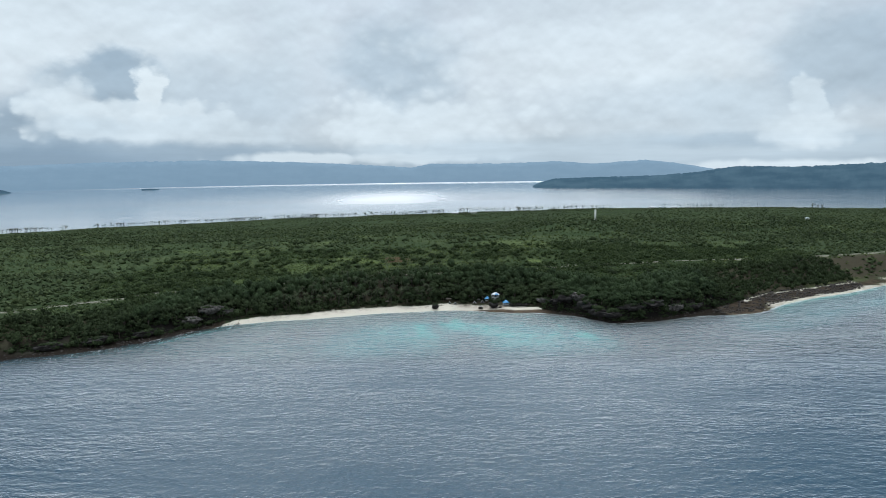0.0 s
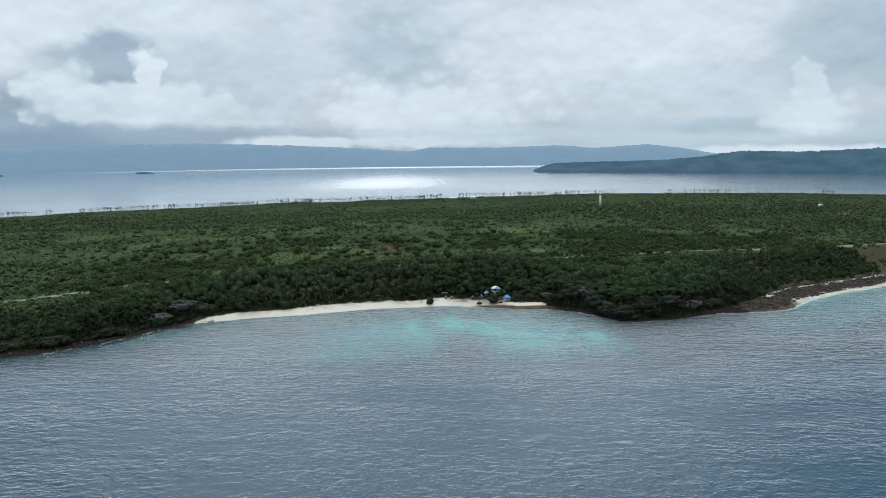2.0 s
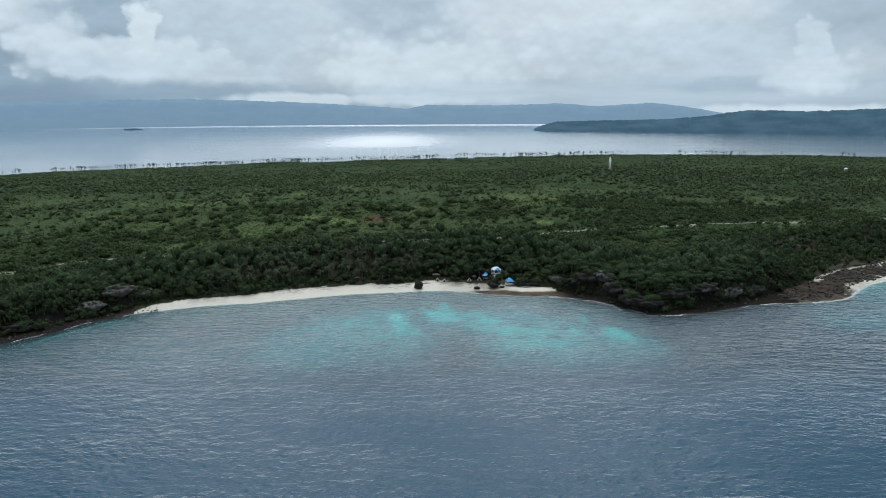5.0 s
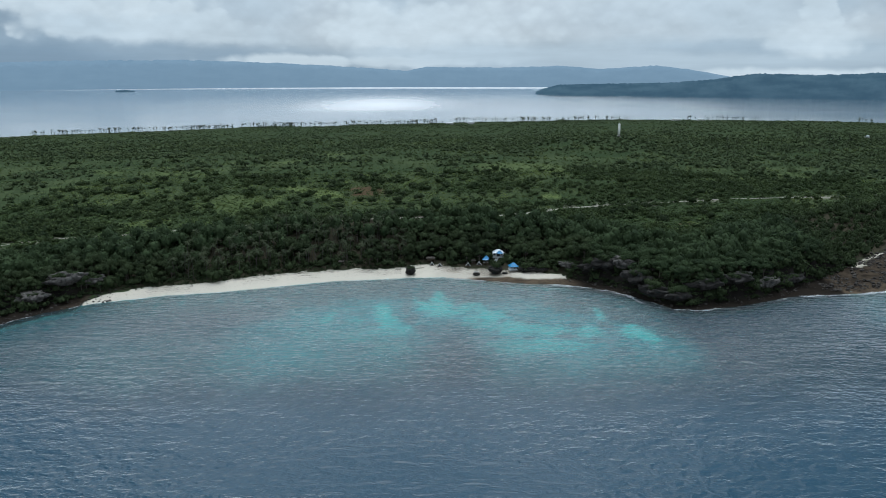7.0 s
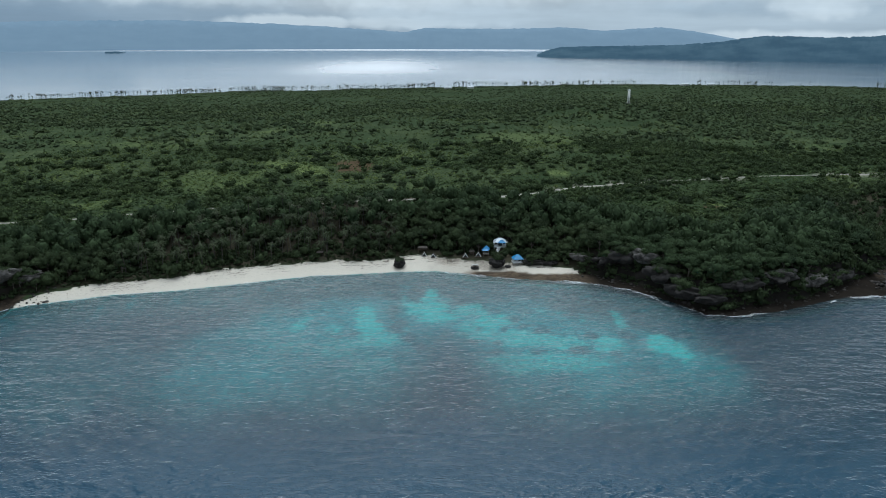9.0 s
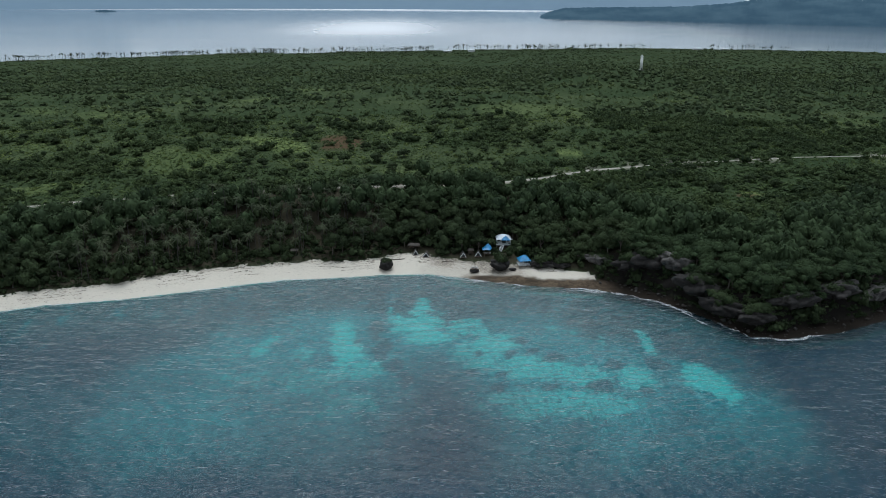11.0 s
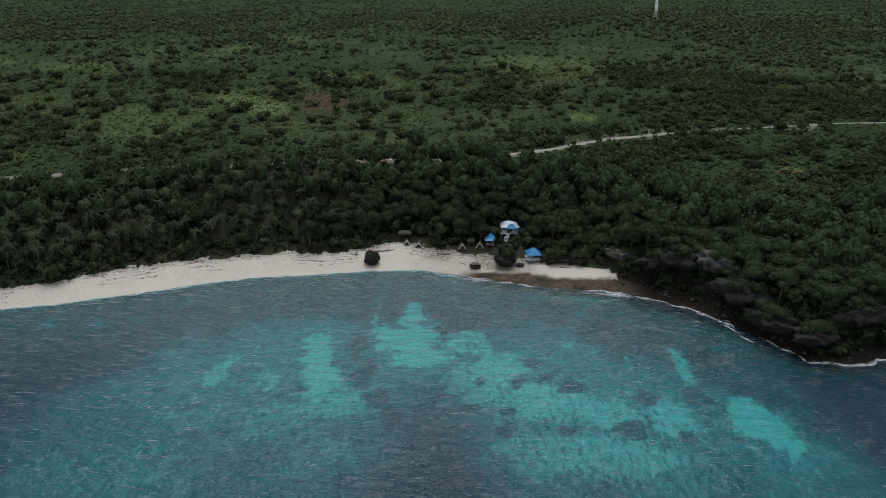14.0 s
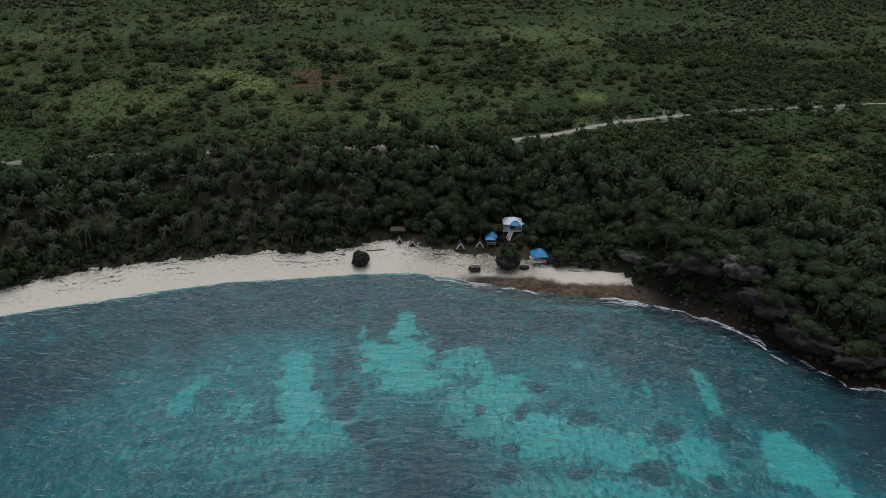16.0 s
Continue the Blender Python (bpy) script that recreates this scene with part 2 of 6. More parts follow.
MAT_HEADLAND = foliage("headland_leaves", (0.0140, 0.0248, 0.0140), (0.0483, 0.0740, 0.0340))
MAT_PALM = foliage("palm_fronds", (0.0241, 0.0337, 0.0209), (0.0789, 0.0941, 0.0545))
MAT_BARK = plain("bark", (0.10, 0.085, 0.07), 0.9, 0.35, 2.0, bump=0.03)
MAT_PALM_BARK = plain("palm_bark", (0.045, 0.040, 0.034), 0.9, 0.35, 2.0, bump=0.02)


def sea_material():
    m, t, b = material("sea_water")
    t.nodes.remove(b)
    add, link = nodes_of(t)
    out = t.nodes["Material Output"]
    p = position(t)
    # swell rolling to the beach, wind waves, chop and ripples
    sea_way = add("ShaderNodeSeparateXYZ")
    link(p, sea_way.inputs[0])
    inshore = ramp(t, sea_way.outputs[1], -300, -60)
    swell = noise_tex(t, mapped(t, p, (0.045, 0.13, 1), rot=(0, 0, radians(-6))), 1.0, 1.5, 0.5, 0.4)
    wind = noise_tex(t, mapped(t, p, (0.13, 0.24, 1), (4.2, 1.7, 0), (0, 0, radians(-12))), 1.0, 2.5, 0.5, 0.6)
    chop = noise_tex(t, mapped(t, p, (0.30, 0.44, 1), rot=(0, 0, radians(16))), 1.0, 2.5, 0.5, 0.5)
    rip = noise_tex(t, mapped(t, p, (0.62, 0.95, 1), rot=(0, 0, radians(-16))), 1.0, 2.0, 0.5, 0.5)
    lap = noise_tex(t, mapped(t, p, (0.10, 0.34, 1), (2.0, 5.0, 0), (0, 0, radians(4))), 1.0, 3, 0.55, 0.6)
    # gusts roughen some stretches more than others
    gust = ramp(t, noise_tex(t, mapped(t, p, (0.010, 0.022, 1), rot=(0, 0, radians(25))), 1.0, 4, 0.6), 0.35, 0.65, 0.65, 1.35)
    small = math_node(t, "ADD", math_node(t, "MULTIPLY", chop, WAVES[2]), math_node(t, "MULTIPLY", rip, WAVES[3]))
    small = math_node(t, "MULTIPLY", math_node(t, "ADD", small, math_node(t, "MULTIPLY", wind, WAVES[1])), gust)
    long = math_node(t, "ADD", math_node(t, "MULTIPLY", swell, WAVES[0]), math_node(t, "MULTIPLY", lap, math_node(t, "MULTIPLY", inshore, WAVES[4])))
    # the water lies calmer close under the land
    calm_in = math_node(t, "SUBTRACT", 1.0, math_node(t, "MULTIPLY", add("ShaderNodeAttribute", attribute_name="shelter").outputs["Fac"], 0.5))
    h = math_node(t, "ADD", math_node(t, "MULTIPLY", long, math_node(t, "SUBTRACT", 1.8, calm_in)), math_node(t, "MULTIPLY", small, calm_in))
    # the strait beyond the island is sheltered, with long smooth and ruffled streaks
    spy = add("ShaderNodeSeparateXYZ")
    link(p, spy.inputs[0])
    streak = noise_tex(t, mapped(t, p, (0.0005, 0.0026, 1), (0.3, 0.15, 0)), 1.0, 2, 0.5)
    ruffle = ramp(t, streak, 0.35, 0.65, 0.0, 0.006)
    lee = ramp(t, spy.outputs[1], 500, 1200)
    # patch placed and roughened to imitate a sunlit glint on the strait
    lens = add("ShaderNodeVectorMath", operation="LENGTH")
    link(mapped(t, p, (1 / 290, 1 / 620, 0), (230 / 290, -2650 / 620, 0)), lens.inputs[0])
    off_glint = ramp(t, lens.outputs["Value"], 0.0, 1.5, 0.0, 1.0)
    amount = add("ShaderNodeMix")
    link(lee, amount.inputs[0])
    amount.inputs[2].default_value = 1.0
    link(math_node(t, "MULTIPLY", ruffle, off_glint), amount.inputs[3])
    h = math_node(t, "MULTIPLY", h, amount.outputs[0])
    rough = add("ShaderNodeMix")
    link(lee, rough.inputs[0])
    link(ramp(t, calm_in, 0.5, 1.0, 0.22, 0.34, False), rough.inputs[2])
    # wide patch and far edge roughened to imitate a bright sheen
    wide = add("ShaderNodeVectorMath", operation="LENGTH")
    link(mapped(t, p, (1 / 1000, 1 / 1900, 0), (100 / 1000, -2300 / 1900, 0)), wide.inputs[0])
    sheen = ramp(t, wide.outputs["Value"], 0.1, 1.3, 0.05, 0.0)
    link(math_node(t, "ADD", math_node(t, "ADD", ramp(t, streak, 0.35, 0.65, 0.145, 0.16), sheen), math_node(t, "ADD", ramp(t, spy.outputs[2], 40, 52, 0.0, 0.24), math_node(t, "MULTIPLY", math_node(t, "SUBTRACT", 1.0, off_glint), 0.16))), rough.inputs[3])
    bump = add("ShaderNodeBump", in_Strength=1.0, in_Distance=1.0)
    link(h, bump.inputs["Height"])
    gloss = add("ShaderNodeBsdfGlossy", in_Color=(1, 1, 1, 1), in_Roughness=0.12)
    link(bump.outputs[0], gloss.inputs["Normal"])
    link(rough.outputs[0], gloss.inputs["Roughness"])
    body = add("ShaderNodeBsdfDiffuse", in_Color=(0.0015, 0.034, 0.062, 1))
    clear = add("ShaderNodeBsdfTransparent", in_Color=(0.23, 0.87, 0.88, 1))
    inside = add("ShaderNodeMixShader", in_Fac=0.62)
    link(body.outputs[0], inside.inputs[1]), link(clear.outputs[0], inside.inputs[2])
    # no bottom shows out in the strait
    sp = add("ShaderNodeSeparateXYZ")
    link(p, sp.inputs[0])
    shoal = ramp(t, math_node(t, "ADD", sp.outputs[1], math_node(t, "MULTIPLY", noise_tex(t, p, 0.03, 3, 0.5), 30)), -190, -130)
    link(math_node(t, "MULTIPLY", math_node(t, "MULTIPLY", ramp(t, sp.outputs[2], 0.2, 2.0, 1.0, 0.0), shoal), 0.80), inside.inputs[0])
    link(bump.outputs[0], body.inputs["Normal"])
    fres = add("ShaderNodeFresnel", in_IOR=1.33)
    link(bump.outputs[0], fres.inputs["Normal"])
    mix = add("ShaderNodeMixShader")
    # reflection strengthened over the strait to brighten it
    power = ramp(t, spy.outputs[1], 500, 1200, 1.0, 0.30)
    link(math_node(t, "POWER", fres.outputs[0], power), mix.inputs[0]), link(inside.outputs[0], mix.inputs[1]), link(gloss.outputs[0], mix.inputs[2])
    link(mix.outputs[0], out.inputs[0])
    return m


# heights of swell, wind waves, chop, ripples and lapping waves
WAVES = (0.8, 1.05, 0.58, 0.24, 1.2)
MAT_SEA = sea_material()


def ground_material():
    """Grass, soil, sand, reef rock, road and seabed, by the masks of the plan."""
    m, t, b = material("island_ground")
    add, link = nodes_of(t)
    p = position(t)

    def mask(name):
        return add("ShaderNodeAttribute", attribute_name=name).outputs["Fac"]
    big = noise_tex(t, p, 0.012, 4, 0.55)
    mid = noise_tex(t, p, 0.09, 4, 0.6)
    fine = noise_tex(t, p, 0.9, 3, 0.6)
    g = math_node(t, "ADD", math_node(t, "MULTIPLY", big, 0.5), math_node(t, "ADD", math_node(t, "MULTIPLY", mid, 0.3), math_node(t, "MULTIPLY", fine, 0.25)))
    grass = mix_col(t, ramp(t, g, 0.35, 0.7), (0.0233, 0.0387, 0.0172), (0.0557, 0.0795, 0.0355))
    litter = mix_col(t, fine, (0.028, 0.026, 0.018), (0.057, 0.051, 0.034))
    toned = mix_col(t, mask("tone"), (0.0243, 0.0418, 0.0182), (0.0981, 0.1213, 0.0547))
    grass = mix_col(t, 0.65, grass, toned)
    tussock = noise_tex(t, p, 0.33, 5, 0.7)
    grass = mix_col(t, ramp(t, tussock, 0.36, 0.62, 0.75, 0.0), grass, (0.0142, 0.0244, 0.0107))
    land = mix_col(t, math_node(t, "SUBTRACT", 1.0, mask("open")), grass, mix_col(t, fine, (0.0162, 0.0285, 0.0118), (0.0415, 0.0591, 0.0279)))
    land = mix_col(t, mask("forest"), land, litter)
    fields = mix_col(t, ramp(t, math_node(t, "ADD", math_node(t, "MULTIPLY", fine, 0.4), math_node(t, "MULTIPLY", tussock, 0.6)), 0.35, 0.62), (0.0314, 0.0520, 0.0182), (0.1154, 0.1478, 0.0547))
    land = mix_col(t, mask("field"), land, fields)
    soil = mix_col(t, fine, (0.057, 0.031, 0.021), (0.092, 0.057, 0.034))
    land = mix_col(t, mask("soil"), land, soil)
    wrack = ramp(t, noise_tex(t, mapped(t, p, (0.7, 1.7, 1), rot=(0, 0, radians(20))), 1.0, 6, 0.75, 0.6), 0.55, 0.68)
    sand = mix_col(t, fine, (0.39, 0.365, 0.31), (0.51, 0.475, 0.405))
    sand = mix_col(t, math_node(t, "MULTIPLY", wrack, mask("wrack")), sand, (0.11, 0.095, 0.072))
    stones = ramp(t, noise_tex(t, p, 1.3, 6, 0.75), 0.40, 0.62, 0.2, 1.0)
    sand = mix_col(t, math_node(t, "MULTIPLY", stones, mask("stony")), sand, (0.12, 0.10, 0.078))
    edge = math_node(t, "MULTIPLY", math_node(t, "SUBTRACT", noise_tex(t, p, 0.7, 5, 0.65), 0.5), 1.3)

    def crisp(m):
        return ramp(t, math_node(t, "ADD", m, edge), 0.38, 0.62)
    land = mix_col(t, crisp(mask("sand")), land, sand)
    pits = math_node(t, "ADD", math_node(t, "MULTIPLY", mid, 0.45), math_node(t, "MULTIPLY", noise_tex(t, p, 0.55, 6, 0.72), 0.55))
    reef = mix_col(t, ramp(t, pits, 0.38, 0.64), (0.022, 0.017, 0.013), (0.115, 0.088, 0.060))
    # darker reef rock along the cliffs and on the spit
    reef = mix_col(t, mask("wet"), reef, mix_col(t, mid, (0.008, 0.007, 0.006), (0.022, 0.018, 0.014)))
    shelf = ramp(t, math_node(t, "ADD", mask("reef"), math_node(t, "MULTIPLY", math_node(t, "SUBTRACT", pits, 0.5), 1.6)), 0.15, 0.9)
    land = mix_col(t, shelf, land, reef)
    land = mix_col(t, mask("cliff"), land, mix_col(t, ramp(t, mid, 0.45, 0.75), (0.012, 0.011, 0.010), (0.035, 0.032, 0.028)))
    road = mix_col(t, fine, (0.34, 0.31, 0.26), (0.48, 0.45, 0.39))
    land = mix_col(t, mask("road"), land, road)
    # seabed: sand channels between coral heads, deep water's darkening put into the colours
    patch = noise_tex(t, mapped(t, p, (1.7, 0.75, 1)), 0.40, 8, 0.72, 0.4)
    blotch = noise_tex(t, mapped(t, p, (1.3, 0.7, 1)), 0.10, 7, 0.66, 0.5)
    heads = noise_tex(t, mapped(t, p, (1, 1, 1), (31, 7, 0)), 0.16, 4, 0.6, 0.6)
    sparse = math_node(t, "MULTIPLY", ramp(t, math_node(t, "ADD", math_node(t, "MULTIPLY", heads, 0.75), math_node(t, "MULTIPLY", patch, 0.25)), 0.53, 0.62), 0.5)
    band = math_node(t, "MULTIPLY", mask("coral"), ramp(t, math_node(t, "ADD", math_node(t, "MULTIPLY", blotch, 0.7), math_node(t, "MULTIPLY", patch, 0.3)), 0.36, 0.48))
    chan = ramp(t, math_node(t, "ADD", mask("channel"), math_node(t, "MULTIPLY", math_node(t, "SUBTRACT", patch, 0.5), 2.75)), 0.13, 0.88)
    cover = math_node(t, "MULTIPLY", math_node(t, "MAXIMUM", sparse, band), math_node(t, "SUBTRACT", 1.0, chan))
    tongue = ramp(t, math_node(t, "ADD", mask("tongue"), math_node(t, "MULTIPLY", math_node(t, "SUBTRACT", patch, 0.5), 1.6)), 0.25, 0.75, 0.0, 0.85)
    cover = math_node(t, "MAXIMUM", cover, tongue)
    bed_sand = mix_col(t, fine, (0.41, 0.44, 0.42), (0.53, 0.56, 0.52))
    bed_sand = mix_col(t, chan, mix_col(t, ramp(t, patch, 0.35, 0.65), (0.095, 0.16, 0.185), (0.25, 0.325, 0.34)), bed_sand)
    where = add("ShaderNodeSeparateXYZ")
    link(p, where.inputs[0])
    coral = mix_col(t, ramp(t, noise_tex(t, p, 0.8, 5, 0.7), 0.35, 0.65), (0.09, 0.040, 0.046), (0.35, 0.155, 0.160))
    # coral painted teal seaward, as if dimmed by deeper water
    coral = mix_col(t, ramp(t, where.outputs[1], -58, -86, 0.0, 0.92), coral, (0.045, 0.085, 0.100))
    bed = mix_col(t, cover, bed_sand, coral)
    # dark blue painted in where the water swallows the light
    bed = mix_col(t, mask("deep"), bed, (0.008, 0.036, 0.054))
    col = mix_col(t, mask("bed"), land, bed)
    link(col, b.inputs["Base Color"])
    b.inputs["Roughness"].default_value = 0.95
    b.inputs["Specular IOR Level"].default_value = 0.02
    set_bump(t, b, g, 0.8, 0.5)
    return m


MAT_GROUND = ground_material()


# the plan, placed to fit the camera's view: waterline, foot of the upland, heights
COAST_FRONT = [(-1500, -800), (-700, -420), (-450, -270), (-292, -165), (-238, -138), (-214, -112), (-190, -76), (-172, -60), (-140, -46), (-113, -40), (-91, -32),
               (-68, -23), (-50, -17), (-29, -14), (-7, -10), (12, -9), (26, -13), (43, -19), (61, -23), (83, -26), (101, -36), (115, -47),
               (123, -59), (130, -71), (140, -73), (165, -67), (199, -50), (225, -46), (246, -43), (262, -38), (274, -28), (286, -13), (300, 0), (318, 12), (337, 26), (383, 50), (447, 96), (520, 130), (650, 190), (850, 260), (1500, 420)]
UPLAND_FRONT = [(-1500, -780), (-700, -405), (-450, -256), (-298, -153), (-242, -126), (-219, -103), (-194, -66), (-174, -50), (-145, -37), (-119, -29), (-105, -21), (-90, -13),
                (-72, -8), (-54, -3), (-35, 0), (-20, 1), (-8, 6), (0, 11), (8, 9), (22, 3), (36, -1), (48, -4), (63, -7), (81, -13), (97, -24), (111, -36),
                (117.5, -47.5), (124.5, -59), (134, -70), (146, -66.5), (170, -59.5), (200, -43), (235, -16), (295, 36), (345, 64), (463, 128), (520, 150), (650, 208), (850, 280), (1500, 440)]
BACK = [(1900, 800), (1300, 1100), (700, 1250), (300, 1260), (0, 1230), (-300, 1200), (-500, 1190), (-660, 1134), (-809, 1018), (-939, 916), (-1200, 780), (-1700, 500), (-1900, -200)]
HEIGHTS = [(5, 62, 24), (-34, 54, 23), (-216, 51, 13), (190, 74, 16), (-99, 160, 22), (107, 207, 30), (-199, 348, 24), (249, 558, 38), (536, 485, 16),
           (-939, 900, 3), (-660, 1100, 5), (-300, 850, 12), (0, 870, 16), (312, 883, 22), (520, 950, 31), (700, 796, 22), (830, 690, 18),
           (-600, 100, 8), (-400, 300, 14), (-600, 600, 9), (900, 500, 14), (0, 400, 27), (350, 250, 20), (130, -20, 17), (60, 40, 20), (-250, -60, 11), (-500, -150, 9), (-120, 30, 17)]
ROAD = [(-420, -120), (-340, -60), (-297, -20), (-277, -6), (-237, 36), (-215, 43), (-193, 45), (-163, 48.5), (-144, 50.5), (-115, 56.5), (-77, 55), (-40, 55), (-13, 60), (13, 60), (39, 66), (49, 75), (76, 91), (107, 112), (125, 120), (158, 133), (203, 145), (259, 155), (341, 161), (450, 190), (600, 250)]


def seg_dist(px, py, line, closed=False):
    """Distance from many points to a polyline."""
    pts = list(line) + ([line[0]] if closed else [])
    best = np.full(px.shape, 1e9)
    for (x0, y0), (x1, y1) in zip(pts, pts[1:]):
        dx, dy = x1 - x0, y1 - y0
        k = np.clip(((px - x0) * dx + (py - y0) * dy) / (dx * dx + dy * dy), 0, 1)
        best = np.minimum(best, np.hypot(px - x0 - k * dx, py - y0 - k * dy))
    return best


def inside(px, py, poly):
    out = np.zeros(px.shape, bool)
    for (x0, y0), (x1, y1) in zip(poly, poly[1:] + poly[:1]):
        if y0 != y1:
            out ^= ((y0 > py) != (y1 > py)) & (px < (x1 - x0) * (py - y0) / (y1 - y0) + x0)
    return out


def sstep(a, b, x):
    k = np.clip((x - a) / (b - a), 0, 1)
    return k * k * (3 - 2 * k)


RNG = np.random.default_rng(7)
LATTICE = RNG.random((64, 64))


def vnoise(x, y, size):
    """Smooth value noise in 0..1 with cells of the given size."""
    u, v = np.asarray(x) / size + 1000.0, np.asarray(y) / size + 1000.0
    i, j = np.floor(u).astype(int), np.floor(v).astype(int)
    a, b = u - i, v - j
    a, b = a * a * (3 - 2 * a), b * b * (3 - 2 * b)
    L = lambda p, q: LATTICE[p % 64, q % 64]
    return (L(i, j) * (1 - a) + L(i + 1, j) * a) * (1 - b) + (L(i, j + 1) * (1 - a) + L(i + 1, j + 1) * a) * b


def fbm(x, y, size):
    return 0.5 * vnoise(x, y, size) + 0.3 * vnoise(y + 37, x - 11, size / 2.1) + 0.2 * vnoise(x + 91, y + 53, size / 4.3)


COAST = COAST_FRONT + BACK
UPLAND = UPLAND_FRONT + [(x * 0.985, y - 12) for x, y in BACK]


def terrain_at(px, py):
    """Ground height and the masks of the plan at many points."""
    px, py = np.asarray(px, float), np.asarray(py, float)
    dc = seg_dist(px, py, COAST, True) * np.where(inside(px, py, COAST), 1, -1)
    wob = (vnoise(px, py, 9) - 0.5) * 3
    du = seg_dist(px, py, UPLAND, True) * np.where(inside(px, py, UPLAND), 1, -1) + wob
    num, den = np.zeros(px.shape), np.zeros(px.shape)
    for x, y, h in HEIGHTS:
        w = 1 / (np.hypot(px - x, py - y) + 25) ** 2.6
        num, den = num + w * h, den + w
    plat = num / den + (fbm(px, py, 120) - 0.5) * 4
    # rocky stretches: the headland and the shore beyond the beach's end
    cliffy = np.maximum(sstep(78, 95, px) * (1 - sstep(230, 300, px)) * (py < 120), (1 - sstep(-190, -165, px)) * (py < 120))
    steep = 0.62 * sstep(0, 7, du) + 0.38 * sstep(3, 70, du)
    soft = 0.10 * sstep(0, 5, du) + 0.90 * sstep(6, 54, du)
    prof = cliffy * steep + (1 - cliffy) * soft
    edge = np.maximum(dc, 0) / np.maximum(np.maximum(dc, 0) + np.maximum(-du, 0), 0.5)
    shore = 2.6 * edge * (1 - 0.6 * cliffy) + 0.1
    z = np.where(du > 0, shore + (plat - shore) * prof, np.where(dc > 0, shore, 0))
    bay = np.exp(-((px - 20) / 190) ** 2)
    depth = np.where(dc < 0, 0.12 * np.minimum(-dc, 10) + sstep(6, 40, -dc) * 2.0 + sstep(40, 220, -dc) * (20 - 6 * bay), 0)
    z = np.where(dc < 0, -depth, z)
    return dict(z=z, dc=dc, du=du, cliffy=cliffy, plat=plat)


def ellipse(px, py, cx, cy, rx, ry, turn=0.0, ragged=0.0):
    c, s = math.cos(radians(turn)), math.sin(radians(turn))
    u, v = (px - cx) * c + (py - cy) * s, -(px - cx) * s + (py - cy) * c
    rag = (fbm(px, py, max(rx, ry) * 0.5) - 0.5) * 0.7 + (fbm(px + 9, py - 4, max(rx, ry) * 0.28) - 0.5) * ragged
    return 1 - sstep(0.75, 1.1, np.hypot(u / rx, v / ry) + rag)


# pale sand between the coral: x, y, half width, half length, turn, clearness
SAND_WEST = [(-19.5, -62, 5, 11, 4, 0.9), (-16, -77, 7, 9, 0, 0.8), (-10, -89, 7, 7, 0, 0.6), (-46, -74, 2.6, 8, -14, 0.75), (-39, -61, 0.9, 5, 0, 0.6), (-31, -79, 4, 4, 0, 0.55), (-57, -81, 4, 2.5, 0, 0.45), (-27, -96, 9, 7, 0, 0.5), (-48, -96, 10, 5, 0, 0.35), (-12, -108, 12, 9, 0, 0.4)]
SAND_MIDDLE = [(8, -52, 9.5, 12, 0, 1.0), (9.5, -38, 3.6, 6, 0, 0.9), (12, -65, 8, 6, 0, 0.85), (-2.5, -46, 1.8, 7, 4, 0.8), (27, -58, 7, 9, 25, 0.75), (38, -70, 8, 7, 30, 0.75), (29, -80, 9, 9, 0, 0.6)]
SAND_EAST = [(47, -88, 13, 8, 0, 0.7), (64, -93, 10, 7, 0, 0.7), (82, -97, 6, 9, 0, 0.75), (92, -72, 2.2, 10, 0, 0.8), (77, -69, 0.9, 5, 0, 0.6), (67, -61, 3, 2, 0, 0.6), (59, -58, 1.6, 3, 0, 0.6), (104, -97, 6.5, 9, 12, 1.0), (109, -106, 3.6, 7, 0, 0.9), (54, -110, 22, 9, 0, 0.6), (296, -22, 26, 9, 42, 0.35), (345, 10, 40, 9, 35, 0.25)]
CHANNELS = SAND_WEST + SAND_MIDDLE + SAND_EAST
# dark coral among the sand
TONGUES = [(2, -42, 3, 8, 0), (-7.5, -61, 3.6, 9, -8), (-3.5, -74, 3.4, 8, -12), (1, -85, 3.6, 6, -10), (5, -95, 3.2, 5, 0), (5.5, -47.5, 2.8, 1.4, 0), (32, -47, 4, 5, 0), (46, -68, 3.2, 4, 20), (50.5, -76, 3, 2, 0), (57.5, -81, 4, 3.4, 20), (41, -79, 2.2, 2.6, 0),
           (31, -79, 1.7, 2.2, 0), (38, -92, 2.2, 2, 0), (37, -100, 3, 3, 0), (53, -100, 4, 2.6, 0), (70, -100, 5, 4, 0), (77, -86, 4.4, 4, 10), (84, -104, 3, 3, 0), (92, -86, 4.5, 5, 0), (27, -91, 2, 2, 0), (-14, -70, 1.8, 1.6, 0), (-22, -83, 2.4, 2, 0)]
# open fields and clearings: x, y, half width, half length, turn, openness
FIELDS = [(-96, 184, 42, 13, -49, 1.0), (-145, 140, 36, 46, 30, 0.6), (-205, 78, 22, 13, 20, 0.7), (-275, 315, 40, 9, -32, 0.7), (-237, 296, 36, 8, -17, 0.6), (-225, 371, 20, 8, 26, 0.8), (-157, 397, 22, 9, 50, 0.7), (-125, 467, 20, 9, 0, 0.9)]
